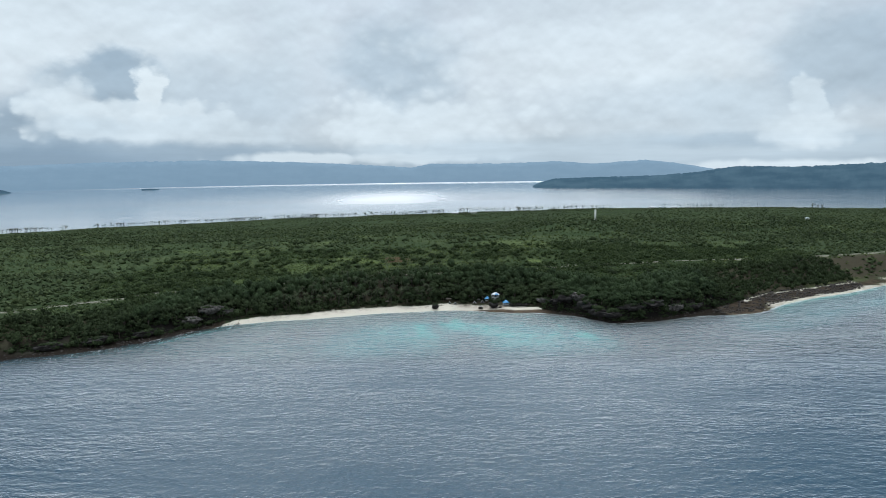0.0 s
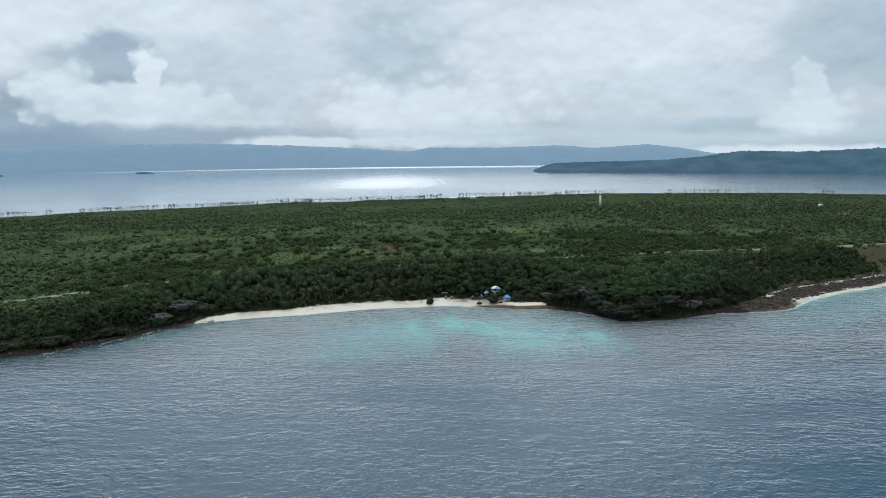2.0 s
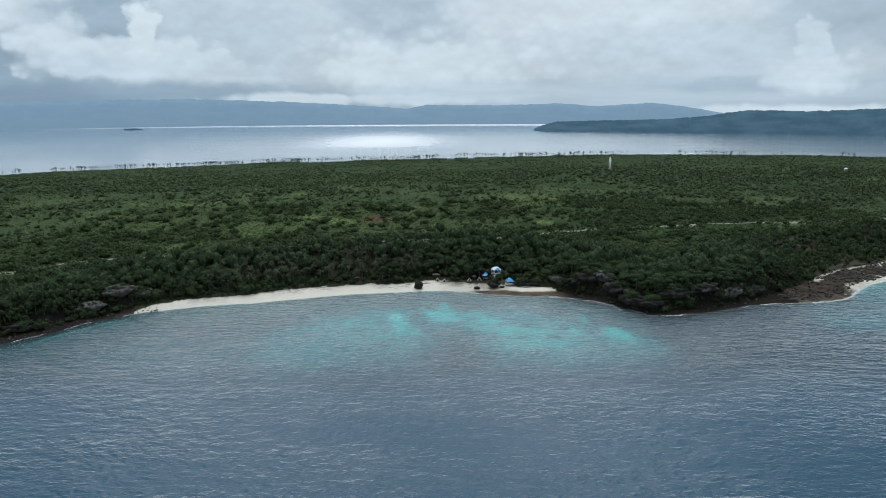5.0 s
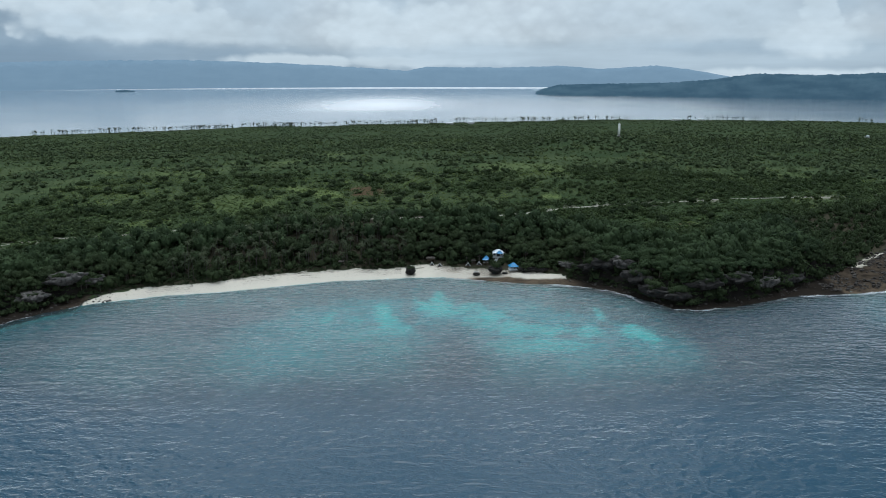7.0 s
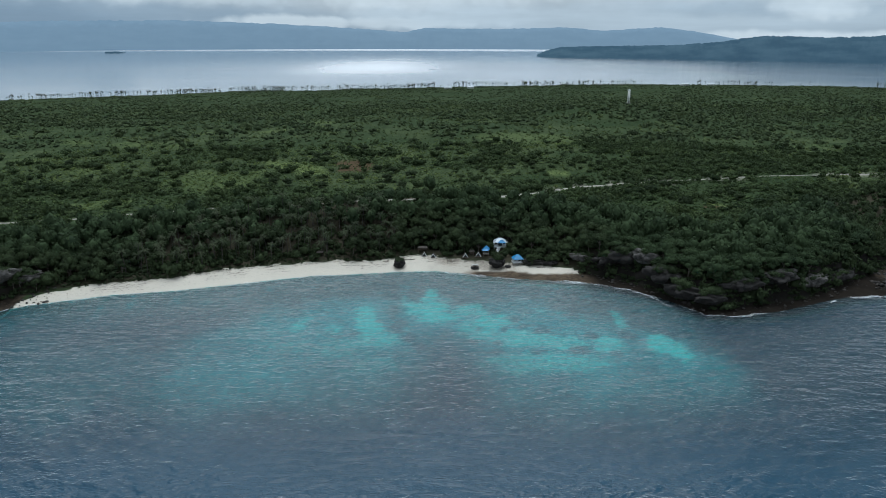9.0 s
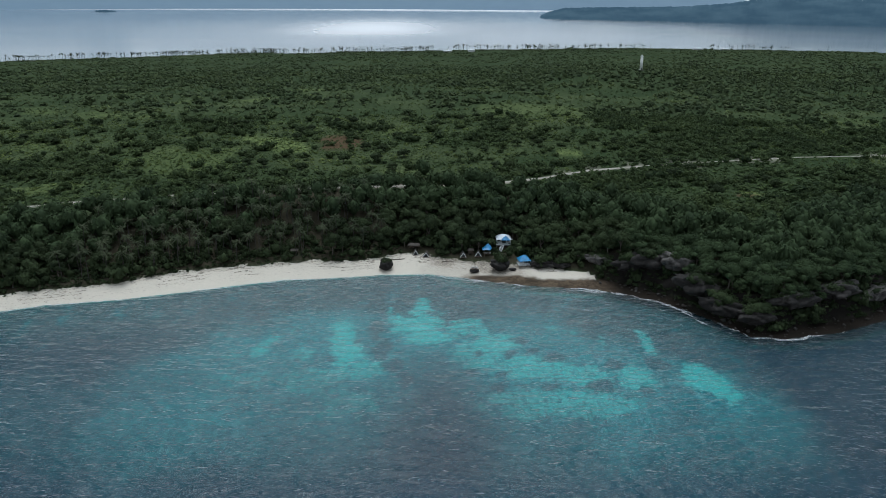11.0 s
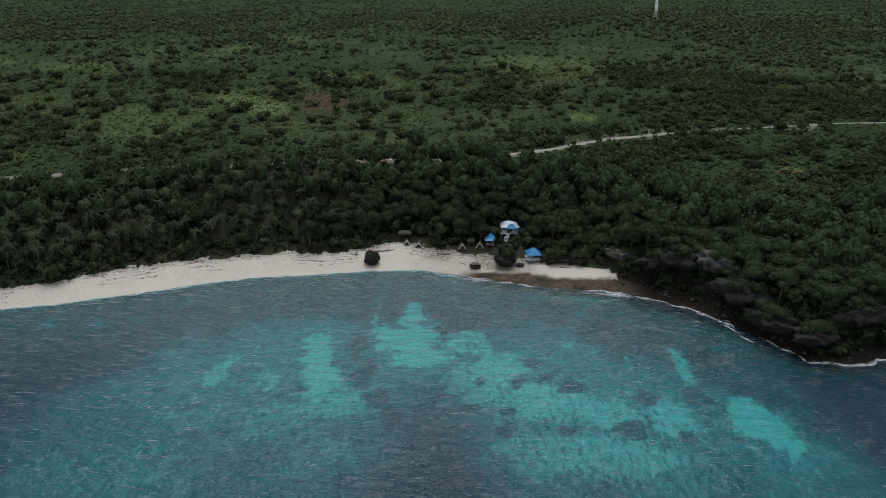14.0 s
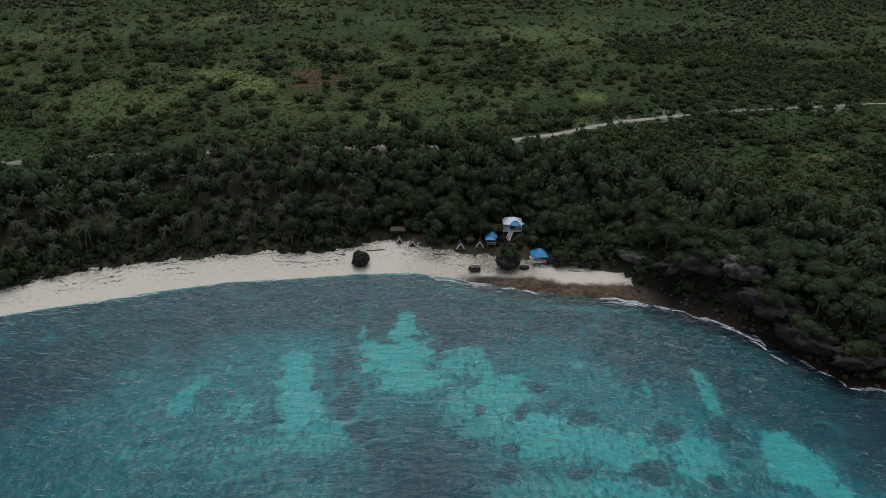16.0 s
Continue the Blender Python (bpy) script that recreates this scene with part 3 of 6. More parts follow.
CLEARINGS = [(92, 305, 46, 58, -20, 0.55), (98, 148, 9, 6, -20, 1.0), (-117, 265, 14, 7, 0, 0.7), (-348, 360, 26, 9, -45, 0.7), (360, 305, 30, 14, 20, 0.5), (-255, 185, 22, 24, 0, 0.55), (-16, 226, 14, 10, 40, 0.6), (234, 190, 14, 18, 0, 0.5), (-8, 98, 12, 10, 0, 0.5), (186, 74, 7, 6, 0, 0.8), (-330, 250, 30, 14, -20, 0.6), (657, 603, 45, 14, 0, 0.5), (400, 95, 60, 14, 30, 0.5)]
OPEN_LAND = FIELDS + CLEARINGS


def mesh_from(name, verts, faces, mat, smooth=False):
    me = bpy.data.meshes.new(name)
    verts, faces = np.asarray(verts, np.float32), np.asarray(faces, np.int32)
    k = faces.shape[1]
    me.vertices.add(len(verts))
    me.vertices.foreach_set("co", verts.ravel())
    me.loops.add(faces.size)
    me.loops.foreach_set("vertex_index", faces.ravel())
    me.polygons.add(len(faces))
    me.polygons.foreach_set("loop_start", np.arange(0, faces.size, k, dtype=np.int32))
    if smooth:
        me.polygons.foreach_set("use_smooth", np.ones(len(faces), bool))
    me.update(calc_edges=True)
    me.materials.append(mat)
    return me


def axis(fine0, fine1, step, mid0, mid1, mstep, far):
    f = list(np.arange(fine0, fine1 + 0.01, step))
    m0, m1 = list(np.arange(mid0, fine0, mstep)), list(np.arange(fine1 + mstep, mid1 + 0.01, mstep))
    out0, out1 = list(-np.geomspace(far, -mid0 + mstep, 9)), list(np.geomspace(mid1 + mstep, far, 9))
    return np.array(out0 + m0 + f + m1 + out1)


def grid_faces(nx, ny):
    i = np.arange(nx * ny).reshape(ny, nx)
    return np.stack([i[:-1, :-1], i[:-1, 1:], i[1:, 1:], i[1:, :-1]], -1).reshape(-1, 4)


def build_ground():
    xs, ys = axis(-230, 430, 2.1, -1900, 1900, 16, 5200), axis(-120, 100, 1.6, -900, 1300, 12, 5200)
    px, py = [a.ravel() for a in np.meshgrid(xs, ys)]
    s = terrain_at(px, py)
    z, dc, du = s["z"], s["dc"], s["du"]
    rough = (vnoise(px, py, 3.1) - 0.5)
    rocky = s["cliffy"] * (du < 12) * (dc > 0)
    z = z + rough * np.where(rocky > 0.3, 1.4, np.where(du > 0, 0.5, 0.12)) * sstep(1.0, 5.0, dc)
    me = mesh_from("ground", np.stack([px, py, z], -1), grid_faces(len(xs), len(ys)), MAT_GROUND, True)
    reefy = sstep(14, 30, px + (vnoise(px, py, 12) - 0.5) * 14)
    near = (px > -205) & (px < 84)
    taper = np.where(px < -130, 15 * sstep(-205, -135, px) - 1 + (vnoise(px, py, 6) - 0.5) * 3, 99)
    sand = near * (dc < taper) * (dc > -14) * (1 - sstep(-0.5, 1.5, du + (vnoise(px, py, 2.7) - 0.5) * 3)) * 1.0
    shelf = 2.0 + 5.2 * sstep(26, 52, px)
    low_reef = reefy * (1 - sstep(shelf - 2.5, shelf + 2.5, dc + (fbm(px, py, 7) - 0.5) * 5)) * (px < 90)
    spit = (px >= 225) * (dc > -8) * (1 - sstep(-1, 2, du))
    reef = np.clip(np.maximum(low_reef * (dc > -10), (s["cliffy"] > 0.4) * (dc > -10) * (1 - sstep(0, 2, du)) * (px < 232)) , 0, 1)
    reef = reef * sstep(-9, -3, dc)
    spit_sand = spit * np.maximum(0.6 * (px > 262) * sstep(-6, -3.5, du + (vnoise(px, py, 9) - 0.5) * 4), 0.66 * sstep(262, 290, px) * (1 - sstep(5, 13, dc + (fbm(px, py, 16) - 0.5) * 12)))
    masks = {
        "sand": np.maximum(sand, spit_sand), "reef": np.maximum(reef, spit * (1 - spit_sand)),
        "wet": np.maximum(s["cliffy"] * (px < 232), 0.55 * (px >= 225) * sstep(3, 9, dc)),
        "stony": sstep(4, 18, px) * (1 - sstep(48, 60, px)) * (0.35 + 0.65 * sstep(0.3, 0.55, vnoise(px, py, 7))),
        "wrack": sstep(-13, -8, du) * (px < 40),
        "forest": sstep(-1, 3, du) * (1 - sstep(48, 75, du + (fbm(px, py, 40) - 0.5) * 30)) * (py < 200),
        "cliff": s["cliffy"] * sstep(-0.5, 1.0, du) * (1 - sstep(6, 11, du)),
        "road": 0.35 * (1 - sstep(1.6, 3.4, seg_dist(px, py, ROAD))),
        "field": np.maximum.reduce([np.zeros(len(px))] + [ellipse(px, py, *f[:5], 0.8) * f[5] ** 1.6 for f in OPEN_LAND]),
        "soil": np.maximum(ellipse(px, py, -50, 188, 16, 30, 10, 1.2) * 0.75, ellipse(px, py, 183, 70, 7, 5) * 0.6),
        "tone": parcels(px, py)[0],
        "open": openness(px, py),
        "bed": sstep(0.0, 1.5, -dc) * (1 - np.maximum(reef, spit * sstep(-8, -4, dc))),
        "channel": np.maximum.reduce([ellipse(px, py, c[0], c[1], c[2] * 1.18, c[3] * 1.12, c[4], 0.7) * c[5] for c in CHANNELS]),
        "tongue": np.maximum.reduce([ellipse(px, py, *c, 1.2) for c in TONGUES]),
        "coral": sstep(-0.4, 0.6, -dc) * (1 - sstep(22, 46, -dc + (fbm(px, py, 26) - 0.5) * 44 - 16 * sstep(-50, -110, px))),
        # bed colour darkened like deep water, also close off the rocky shores
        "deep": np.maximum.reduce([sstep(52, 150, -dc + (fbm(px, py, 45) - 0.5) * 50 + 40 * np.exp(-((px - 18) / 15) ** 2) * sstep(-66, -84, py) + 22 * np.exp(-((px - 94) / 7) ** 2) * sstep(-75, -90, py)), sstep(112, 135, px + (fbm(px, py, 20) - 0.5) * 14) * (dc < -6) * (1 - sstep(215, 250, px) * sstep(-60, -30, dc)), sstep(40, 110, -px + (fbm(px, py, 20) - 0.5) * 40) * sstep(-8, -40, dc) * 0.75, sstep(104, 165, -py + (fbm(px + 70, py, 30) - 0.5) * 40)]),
    }
    for name, v in masks.items():
        a = me.attributes.new(name, "FLOAT", "POINT")
        a.data.foreach_set("value", np.asarray(v, np.float32))
    return tagged(new("ground", me), "green island ground with white beach, reef shelf and seabed", "ground", kind="structure")


def sea_level(r):
    """The sheet lifts far out so that its edge fits the horizon in the camera's view."""
    return 54 * np.clip((r - 2700) / 2000, 0, 1) ** 1.6


def build_sea():
    r = np.concatenate([np.arange(0, 720, 10), np.geomspace(720, 4780, 36)])
    th = np.linspace(0, 2 * math.pi, 241)[:-1]
    rr, tt = np.meshgrid(r[1:], th, indexing="ij")
    z = sea_level(rr)
    v = np.concatenate([[[0, 0, 0]], np.stack([rr * np.sin(tt), rr * np.cos(tt) - 480, z], -1).reshape(-1, 3)])
    n = len(th)
    bm = bmesh.new()
    vs = [bm.verts.new(c) for c in v]
    vs[0].co.y = -480
    for j in range(n):
        bm.faces.new((vs[0], vs[1 + (j + 1) % n], vs[1 + j]))
    for i in range(len(r) - 2):
        for j in range(n):
            a, b = 1 + i * n + j, 1 + i * n + (j + 1) % n
            bm.faces.new((vs[a], vs[b], vs[b + n], vs[a + n]))
    for f in bm.faces:
        f.normal_update()
        if f.normal.z < 0:
            f.normal_flip()
    me = bpy.data.meshes.new("sea")
    bm.to_mesh(me)
    me.materials.append(MAT_SEA)
    for p in me.polygons:
        p.use_smooth = True
    px, py = v[:, 0].copy(), v[:, 1].copy()
    px[0], py[0] = 0, -480
    shelter = np.exp(np.minimum(terrain_at(px, py)["dc"], 0) / 26) * (1 - sstep(-165, -120, px) * (0.8 - 0.35 * sstep(60, 105, px)))
    me.attributes.new("shelter", "FLOAT", "POINT").data.foreach_set("value", shelter.astype(np.float32))
    return tagged(new("sea", me), "rippled blue sea, turquoise over sand in the bay", "sea", kind="structure")



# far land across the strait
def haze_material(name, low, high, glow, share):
    """Land far off, the haze of miles of air painted in as a bluish glow."""
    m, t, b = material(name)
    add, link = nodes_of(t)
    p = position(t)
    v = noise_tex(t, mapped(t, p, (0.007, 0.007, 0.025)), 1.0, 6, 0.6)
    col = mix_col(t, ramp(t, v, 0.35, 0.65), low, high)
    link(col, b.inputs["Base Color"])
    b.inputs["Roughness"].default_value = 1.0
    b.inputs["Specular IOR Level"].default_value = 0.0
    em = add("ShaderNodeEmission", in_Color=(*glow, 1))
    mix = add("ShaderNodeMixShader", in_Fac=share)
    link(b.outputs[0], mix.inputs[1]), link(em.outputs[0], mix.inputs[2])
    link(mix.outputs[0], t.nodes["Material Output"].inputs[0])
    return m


def ridge(name, label, az, top, base_r, depth, mat, rag, seed):
    """A range of hills along azimuths (degrees from +y, seen from the sea's middle): front foot, slope, crest and back."""
    fine = np.linspace(az[0], az[-1], 420)
    crest = np.interp(fine, az, top)
    r0 = np.interp(fine, az, base_r)
    k = fine * 40
    crest = crest * (1 + rag * 0.25 * (fbm(k * 2.0, k * 0 + seed, 18) - 0.5)) + rag * 9 * (vnoise(k * 3, k * 0 + seed, 2.2) - 0.5)
    crest = np.maximum(crest, 0.5)
    rows = []
    for f, h in ((0, 0.0), (0.05, 0.22), (0.3, 0.5 + 0.1 * 0), (0.62, 0.8), (1.0, 1.0), (1.25, 0.5), (1.5, -0.05)):
        r = np.minimum(r0 + f * depth, 4775)
        lump = (fbm(fine * 30, np.full(len(fine), seed + f * 50), 9) - 0.5) * 0.3 * (0 < f < 1)
        z = sea_level(r0) - 2 + crest * (h + lump) if f else sea_level(r0) - 2
        rows.append(np.stack([r * np.sin(np.radians(fine)), r * np.cos(np.radians(fine)) - 480, z + 0 * fine], -1))
    me = mesh_from(name, np.concatenate(rows), grid_faces(len(fine), len(rows)), mat, True)
    return tagged(new(name, me), label, "backdrop", kind="structure")


# blue haze is put into these surfaces as glow
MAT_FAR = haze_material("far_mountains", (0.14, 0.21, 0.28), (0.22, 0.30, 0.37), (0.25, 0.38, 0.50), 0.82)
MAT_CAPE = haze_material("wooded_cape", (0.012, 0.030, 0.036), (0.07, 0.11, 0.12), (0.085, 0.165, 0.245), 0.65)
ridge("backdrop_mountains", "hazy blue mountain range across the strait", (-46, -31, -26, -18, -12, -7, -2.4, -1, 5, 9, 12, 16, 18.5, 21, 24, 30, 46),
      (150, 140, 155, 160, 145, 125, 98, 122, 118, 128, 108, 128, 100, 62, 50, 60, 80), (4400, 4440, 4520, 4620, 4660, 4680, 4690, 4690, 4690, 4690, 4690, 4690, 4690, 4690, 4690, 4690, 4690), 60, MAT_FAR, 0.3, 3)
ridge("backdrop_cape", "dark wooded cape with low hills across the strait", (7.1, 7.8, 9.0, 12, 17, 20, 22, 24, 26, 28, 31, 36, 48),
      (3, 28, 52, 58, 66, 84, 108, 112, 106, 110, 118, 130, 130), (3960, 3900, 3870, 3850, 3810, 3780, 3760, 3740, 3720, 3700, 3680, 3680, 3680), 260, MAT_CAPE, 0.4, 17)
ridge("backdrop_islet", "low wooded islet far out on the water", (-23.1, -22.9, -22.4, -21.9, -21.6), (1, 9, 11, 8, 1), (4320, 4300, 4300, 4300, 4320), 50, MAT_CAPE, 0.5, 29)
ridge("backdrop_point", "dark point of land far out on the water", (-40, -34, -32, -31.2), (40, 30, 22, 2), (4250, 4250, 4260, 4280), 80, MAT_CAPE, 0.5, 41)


# plants
def leaf_cloud(rng, n, size, lobes):
    """Bent leaf clumps over the lobes of a crown, each lobe (centre, radii); four-cornered pieces turned outwards at random."""
    vs, fs = [], []
    w = np.array([l[1][0] * l[1][2] for l in lobes])
    pick = rng.choice(len(lobes), n, p=w / w.sum())
    for i in pick:
        c, r = np.array(lobes[i][0]), np.array(lobes[i][1])
        d = rng.normal(size=3)
        d[2] = abs(d[2]) * 0.9 - 0.25
        d /= np.linalg.norm(d)
        p = c + d * r * rng.uniform(0.72, 1.12)
        nrm = d + rng.normal(size=3) * 0.45 + np.array([0, 0, 0.35])
        nrm /= np.linalg.norm(nrm)
        u = np.cross(nrm, rng.normal(size=3))
        u /= np.linalg.norm(u)
        v = np.cross(nrm, u)
        s = size * rng.uniform(0.6, 1.3)
        k = len(vs)
        vs += [p + u * s, p + v * s * rng.uniform(0.5, 0.9) - nrm * s * 0.25, p - u * s * rng.uniform(0.7, 1.1), p - v * s * rng.uniform(0.5, 0.9) - nrm * s * 0.2]
        fs += [(k, k + 1, k + 2), (k, k + 2, k + 3)]
    return np.array(vs), np.array(fs)


def ico(sub):
    bm = bmesh.new()
    bmesh.ops.create_icosphere(bm, subdivisions=sub, radius=1)
    v, f = np.array([x.co for x in bm.verts]), np.array([[a.index for a in x.verts] for x in bm.faces])
    bm.free()
    return v, f


ICO1, ICO2 = ico(1), ico(2)


def joined(parts):
    vs, fs, k = [], [], 0
    for v, f in parts:
        vs.append(v), fs.append(f + k)
        k += len(v)
    return np.concatenate(vs), np.concatenate(fs)


def lump_core(rng, base, c, r):
    v, f = base
    return v * np.array(r) * 0.76 * (1 + rng.normal(size=(len(v), 1)) * 0.14) + np.array(c), f


def bush_template(seed, leaves, size, sub):
    """A bush or small tree of unit radius standing on z = 0."""
    rng = np.random.default_rng(seed)
    lobes = [((rng.uniform(-0.2, 0.2), rng.uniform(-0.2, 0.2), 0.5), (0.78, 0.7, 0.5))]
    for i in range(5):
        a, w = rng.uniform(0, 6.28), rng.uniform(0.26, 0.5)
        lobes.append(((math.cos(a) * 0.62, math.sin(a) * 0.62, rng.uniform(0.3, 0.95)), (w, w, w * 0.85)))
    parts = [lump_core(rng, ICO1, *l) for l in lobes[:sub]]
    return joined(parts + [leaf_cloud(rng, leaves, size, lobes)])


def scatter(name, label, spots, templates, mat, category="plants", grassy=0.0):
    """All plants of one woodland as one mesh. spots: rows of x, y, z, radius, height factor, turn, template."""
    vs, fs, ws, k = [], [], [], 0
    for ti, (v, f) in enumerate(templates):
        sel = spots[spots[:, 6].astype(int) % len(templates) == ti]
        if not len(sel):
            continue
        c, s = np.cos(sel[:, 5])[:, None], np.sin(sel[:, 5])[:, None]
        r, hf = sel[:, 3][:, None], sel[:, 4][:, None]
        x = (v[None, :, 0] * c - v[None, :, 1] * s) * r + sel[:, 0][:, None]
        y = (v[None, :, 0] * s + v[None, :, 1] * c) * r + sel[:, 1][:, None]
        z = v[None, :, 2] * r * hf + sel[:, 2][:, None]
        vs.append(np.stack([x, y, z], -1).reshape(-1, 3))
        ws.append(np.repeat(np.clip(openness(sel[:, 0], sel[:, 1]) * grassy * (0.3 + 1.1 * np.maximum(parcels(sel[:, 0], sel[:, 1])[0], field_at(sel[:, 0], sel[:, 1]))), 0, 1), len(v)))
        fs.append((f[None] + (np.arange(len(sel)) * len(v))[:, None, None]).reshape(-1, 3) + k)
        k += len(sel) * len(v)
    me = mesh_from(name, np.concatenate(vs), np.concatenate(fs), mat)
    if grassy:
        me.attributes.new("grassy", "FLOAT", "POINT").data.foreach_set("value", np.concatenate(ws).astype(np.float32))
    return tagged(new(name, me), label, category, kind="stuff")


def jitter_grid(rng, x0, x1, y0, y1, step):
    x, y = np.meshgrid(np.arange(x0, x1, step), np.arange(y0, y1, step))
    x, y = x.ravel(), y.ravel()
    return x + rng.uniform(-0.48, 0.48, len(x)) * step, y + rng.uniform(-0.48, 0.48, len(x)) * step


def parcels(x, y):
    """A patchwork of small fields: a random number for each, and the distance to its edge in metres."""
    u = x * 0.94 + y * 0.34 + (vnoise(x, y, 60) - 0.5) * 26
    v = -x * 0.34 + y * 0.94 + (vnoise(x + 500, y, 70) - 0.5) * 22
    row = np.floor(v / 26)
    u = u + 37 * np.sin(row * 2.7)
    cell = np.floor(u / 68)
    rnd = LATTICE[(cell * 7 + row * 13).astype(int) % 64, (row * 5 + cell * 3 + 11).astype(int) % 64]
    eu, ev = u / 68 - cell, v / 26 - row
    return rnd, np.minimum(np.minimum(eu, 1 - eu) * 68, np.minimum(ev, 1 - ev) * 26)


def openness(x, y):
    """0 in woods, 1 in fields and clearings."""
    rnd, edge = parcels(x, y)
    left = 1 - sstep(-60, 200, x - 0.10 * y)
    share = 0.14 + 0.58 * left * (1 - 0.9 * sstep(430, 540, y + (fbm(x, y, 90) - 0.5) * 120))
    o = (rnd < share) * sstep(1.0, 4.0, edge) * np.clip(0.55 + 0.75 * fbm(x, y, 22), 0, 0.97)
    n = sstep(0.54, 0.64, fbm(x + 40, y * 1.4, 70)) * 0.7 * (1 - 0.7 * sstep(430, 540, y))
    f = np.maximum.reduce([ellipse(x, y, *q[:5]) * q[5] ** 0.5 for q in OPEN_LAND])
    thick = sstep(88, 118, y + 0.12 * x + (fbm(x, y, 30) - 0.5) * 40)
    return np.maximum(np.maximum(o, n) * (0.12 + 0.88 * thick), f * 0.98)


def field_at(x, y):
    """How far a place belongs to one of the laid-out fields."""
    return np.maximum.reduce([ellipse(x, y, *q[:5]) * q[5] for q in OPEN_LAND])


def plant_spots(rng, x, y, rlo, rhi, keep, s=None):
    s = s or terrain_at(x, y)
    ok = keep(x, y, s)
    x, y, z = x[ok], y[ok], s["z"][ok]
    n = len(x)
    r = rlo + (rhi - rlo) * rng.random(n) ** 1.7
    big = fbm(x + 70, y - 30, 60)
    r = r * (0.65 + 0.75 * big)
    return np.stack([x, y, z - 0.15 * r, r, rng.uniform(0.75, 1.25, n), rng.uniform(0, 6.28, n), rng.integers(0, 1000, n)], -1)


def in_sight(x, y):
    return np.abs(x - 5) < 0.66 * (y + 650) + 30


def near_keep(x, y, s, tall=False):
    o = openness(x, y) * (1.0 if tall else 0.35)
    belt = (s["du"] < 62) & (y < 140)
    road = seg_dist(x, y, ROAD)
    hide = fbm(x, y, 30) > 0.55
    seen = ((x > 44) & (x < 128)) | (x < -205) | ((x > -48) & (x < -28))
    if tall:
        road = np.minimum(road, np.where(seen, np.minimum(seg_dist(x, y + 4.0, ROAD), seg_dist(x, y + 8.0, ROAD)), 99))
    hide &= ~seen
    hide |= (x > 130) & (x < 183)
    return (s["du"] > 52) & (~belt | (s["du"] > 52)) & (road > np.where(hide, 1.8, 4.5 if tall else 2.3)) & (RNG.random(len(x)) > o) & in_sight(x, y) & (SOIL(x, y) < 0.4)


def SOIL(x, y):
    return ellipse(x, y, -50, 188, 16, 30, 10, 1.2) * (fbm(x, y, 9) > 0.42)


def build_woods():
    rng = np.random.default_rng(11)
    mid = [bush_template(20 + i, 88, 0.17, 2) for i in range(7)]
    dense = [bush_template(20 + i, 58, 0.19, 2) for i in range(7)]
    low = [bush_template(40 + i, 14, 0.42, 1) for i in range(6)]
    # low scrub, then taller bushes and hedges among it
    x, y = jitter_grid(rng, -330, 420, -60, 300, 3.6)
    spots = plant_spots(rng, x, y, 0.6, 2.3, near_keep)
    spots[:, 3] *= 1 - 0.35 * openness(spots[:, 0], spots[:, 1])
    spots[:, 4] *= 0.8
    scatter("low_scrub", "low green scrub covering the plateau", spots, low, MAT_SCRUB, grassy=1.0)
    x, y = jitter_grid(rng, -330, 420, -60, 300, 6.0)
    spots = plant_spots(rng, x, y, 1.8, 5.2, lambda x, y, s: near_keep(x, y, s, True) & ((fbm(x - 60, y + 9, 42) > 0.53 - 0.14 * sstep(20, 160, x)) | ((parcels(x, y)[1] < 3.0) & (RNG.random(len(x)) < np.where(x < 0, 0.5, 0.8))) | (RNG.random(len(x)) < 0.06)))
    scatter("bush_woodland", "dense green bushes and small trees over the plateau", spots, mid, MAT_BUSH)
    tuft = []
    for i in range(5):
        r2 = np.random.default_rng(500 + i)
        tuft.append(leaf_cloud(r2, 7, 0.55, [((0, 0, 0.4), (0.8, 0.8, 0.5))]))
    x, y = jitter_grid(rng, -330, 330, 20, 290, 2.4)
    spots = plant_spots(rng, x, y, 0.35, 1.0, lambda x, y, s: (s["du"] > 50) & in_sight(x, y) & (RNG.random(len(x)) < 0.2 + 0.6 * openness(x, y)) & (seg_dist(x, y, ROAD) > 2.5) & (RNG.random(len(x)) < 0.75))
    scatter("grass_tufts", "rough grass and weeds on the open fields", spots, tuft, MAT_GRASS)
    x, y = jitter_grid(rng, -620, 560, 100, 760, 4.6)
    spots = plant_spots(rng, x, y, 0.7, 1.9, lambda x, y, s: ((y > 290) | (np.abs(x) > 330)) & (s["du"] > 50) & in_sight(x, y) & (openness(x, y) > 0.25) & (RNG.random(len(x)) < 0.34))
    scatter("weed_clumps", "weeds and low bushes on the farther fields", spots, tuft, MAT_GRASS)
    far = [bush_template(60 + i, 5, 0.58, 1) for i in range(6)]
    x, y = jitter_grid(rng, -1300, 1300, -480, 1240, 7.8)
    def far_keep(x, y, s):
        o = openness(x, y)
        nearer = (x > -330) & (x < 420) & (y > -60) & (y < 300)
        return (s["du"] > np.where((np.abs(x) < 330) & (y < 140), 52, 3)) & ~nearer & (RNG.random(len(x)) > o * 0.9) & in_sight(x, y) & (seg_dist(x, y, ROAD) > 4)
    spots = plant_spots(rng, x, y, 2.2, 5.2, far_keep)
    spots[:, 4] *= 0.85
    spots = spots[(spots[:, 1] < 700) | (rng.random(len(spots)) < 0.72)]
    spots[:, 4] *= 1 - 0.45 * sstep(640, 900, spots[:, 1])
    spots[:, 3] *= 1 - 0.55 * openness(spots[:, 0], spots[:, 1])
    scatter("far_woodland", "dark green scrub and woods stretching to the far shore", spots, far, MAT_HAZED_BUSH, grassy=0.6)
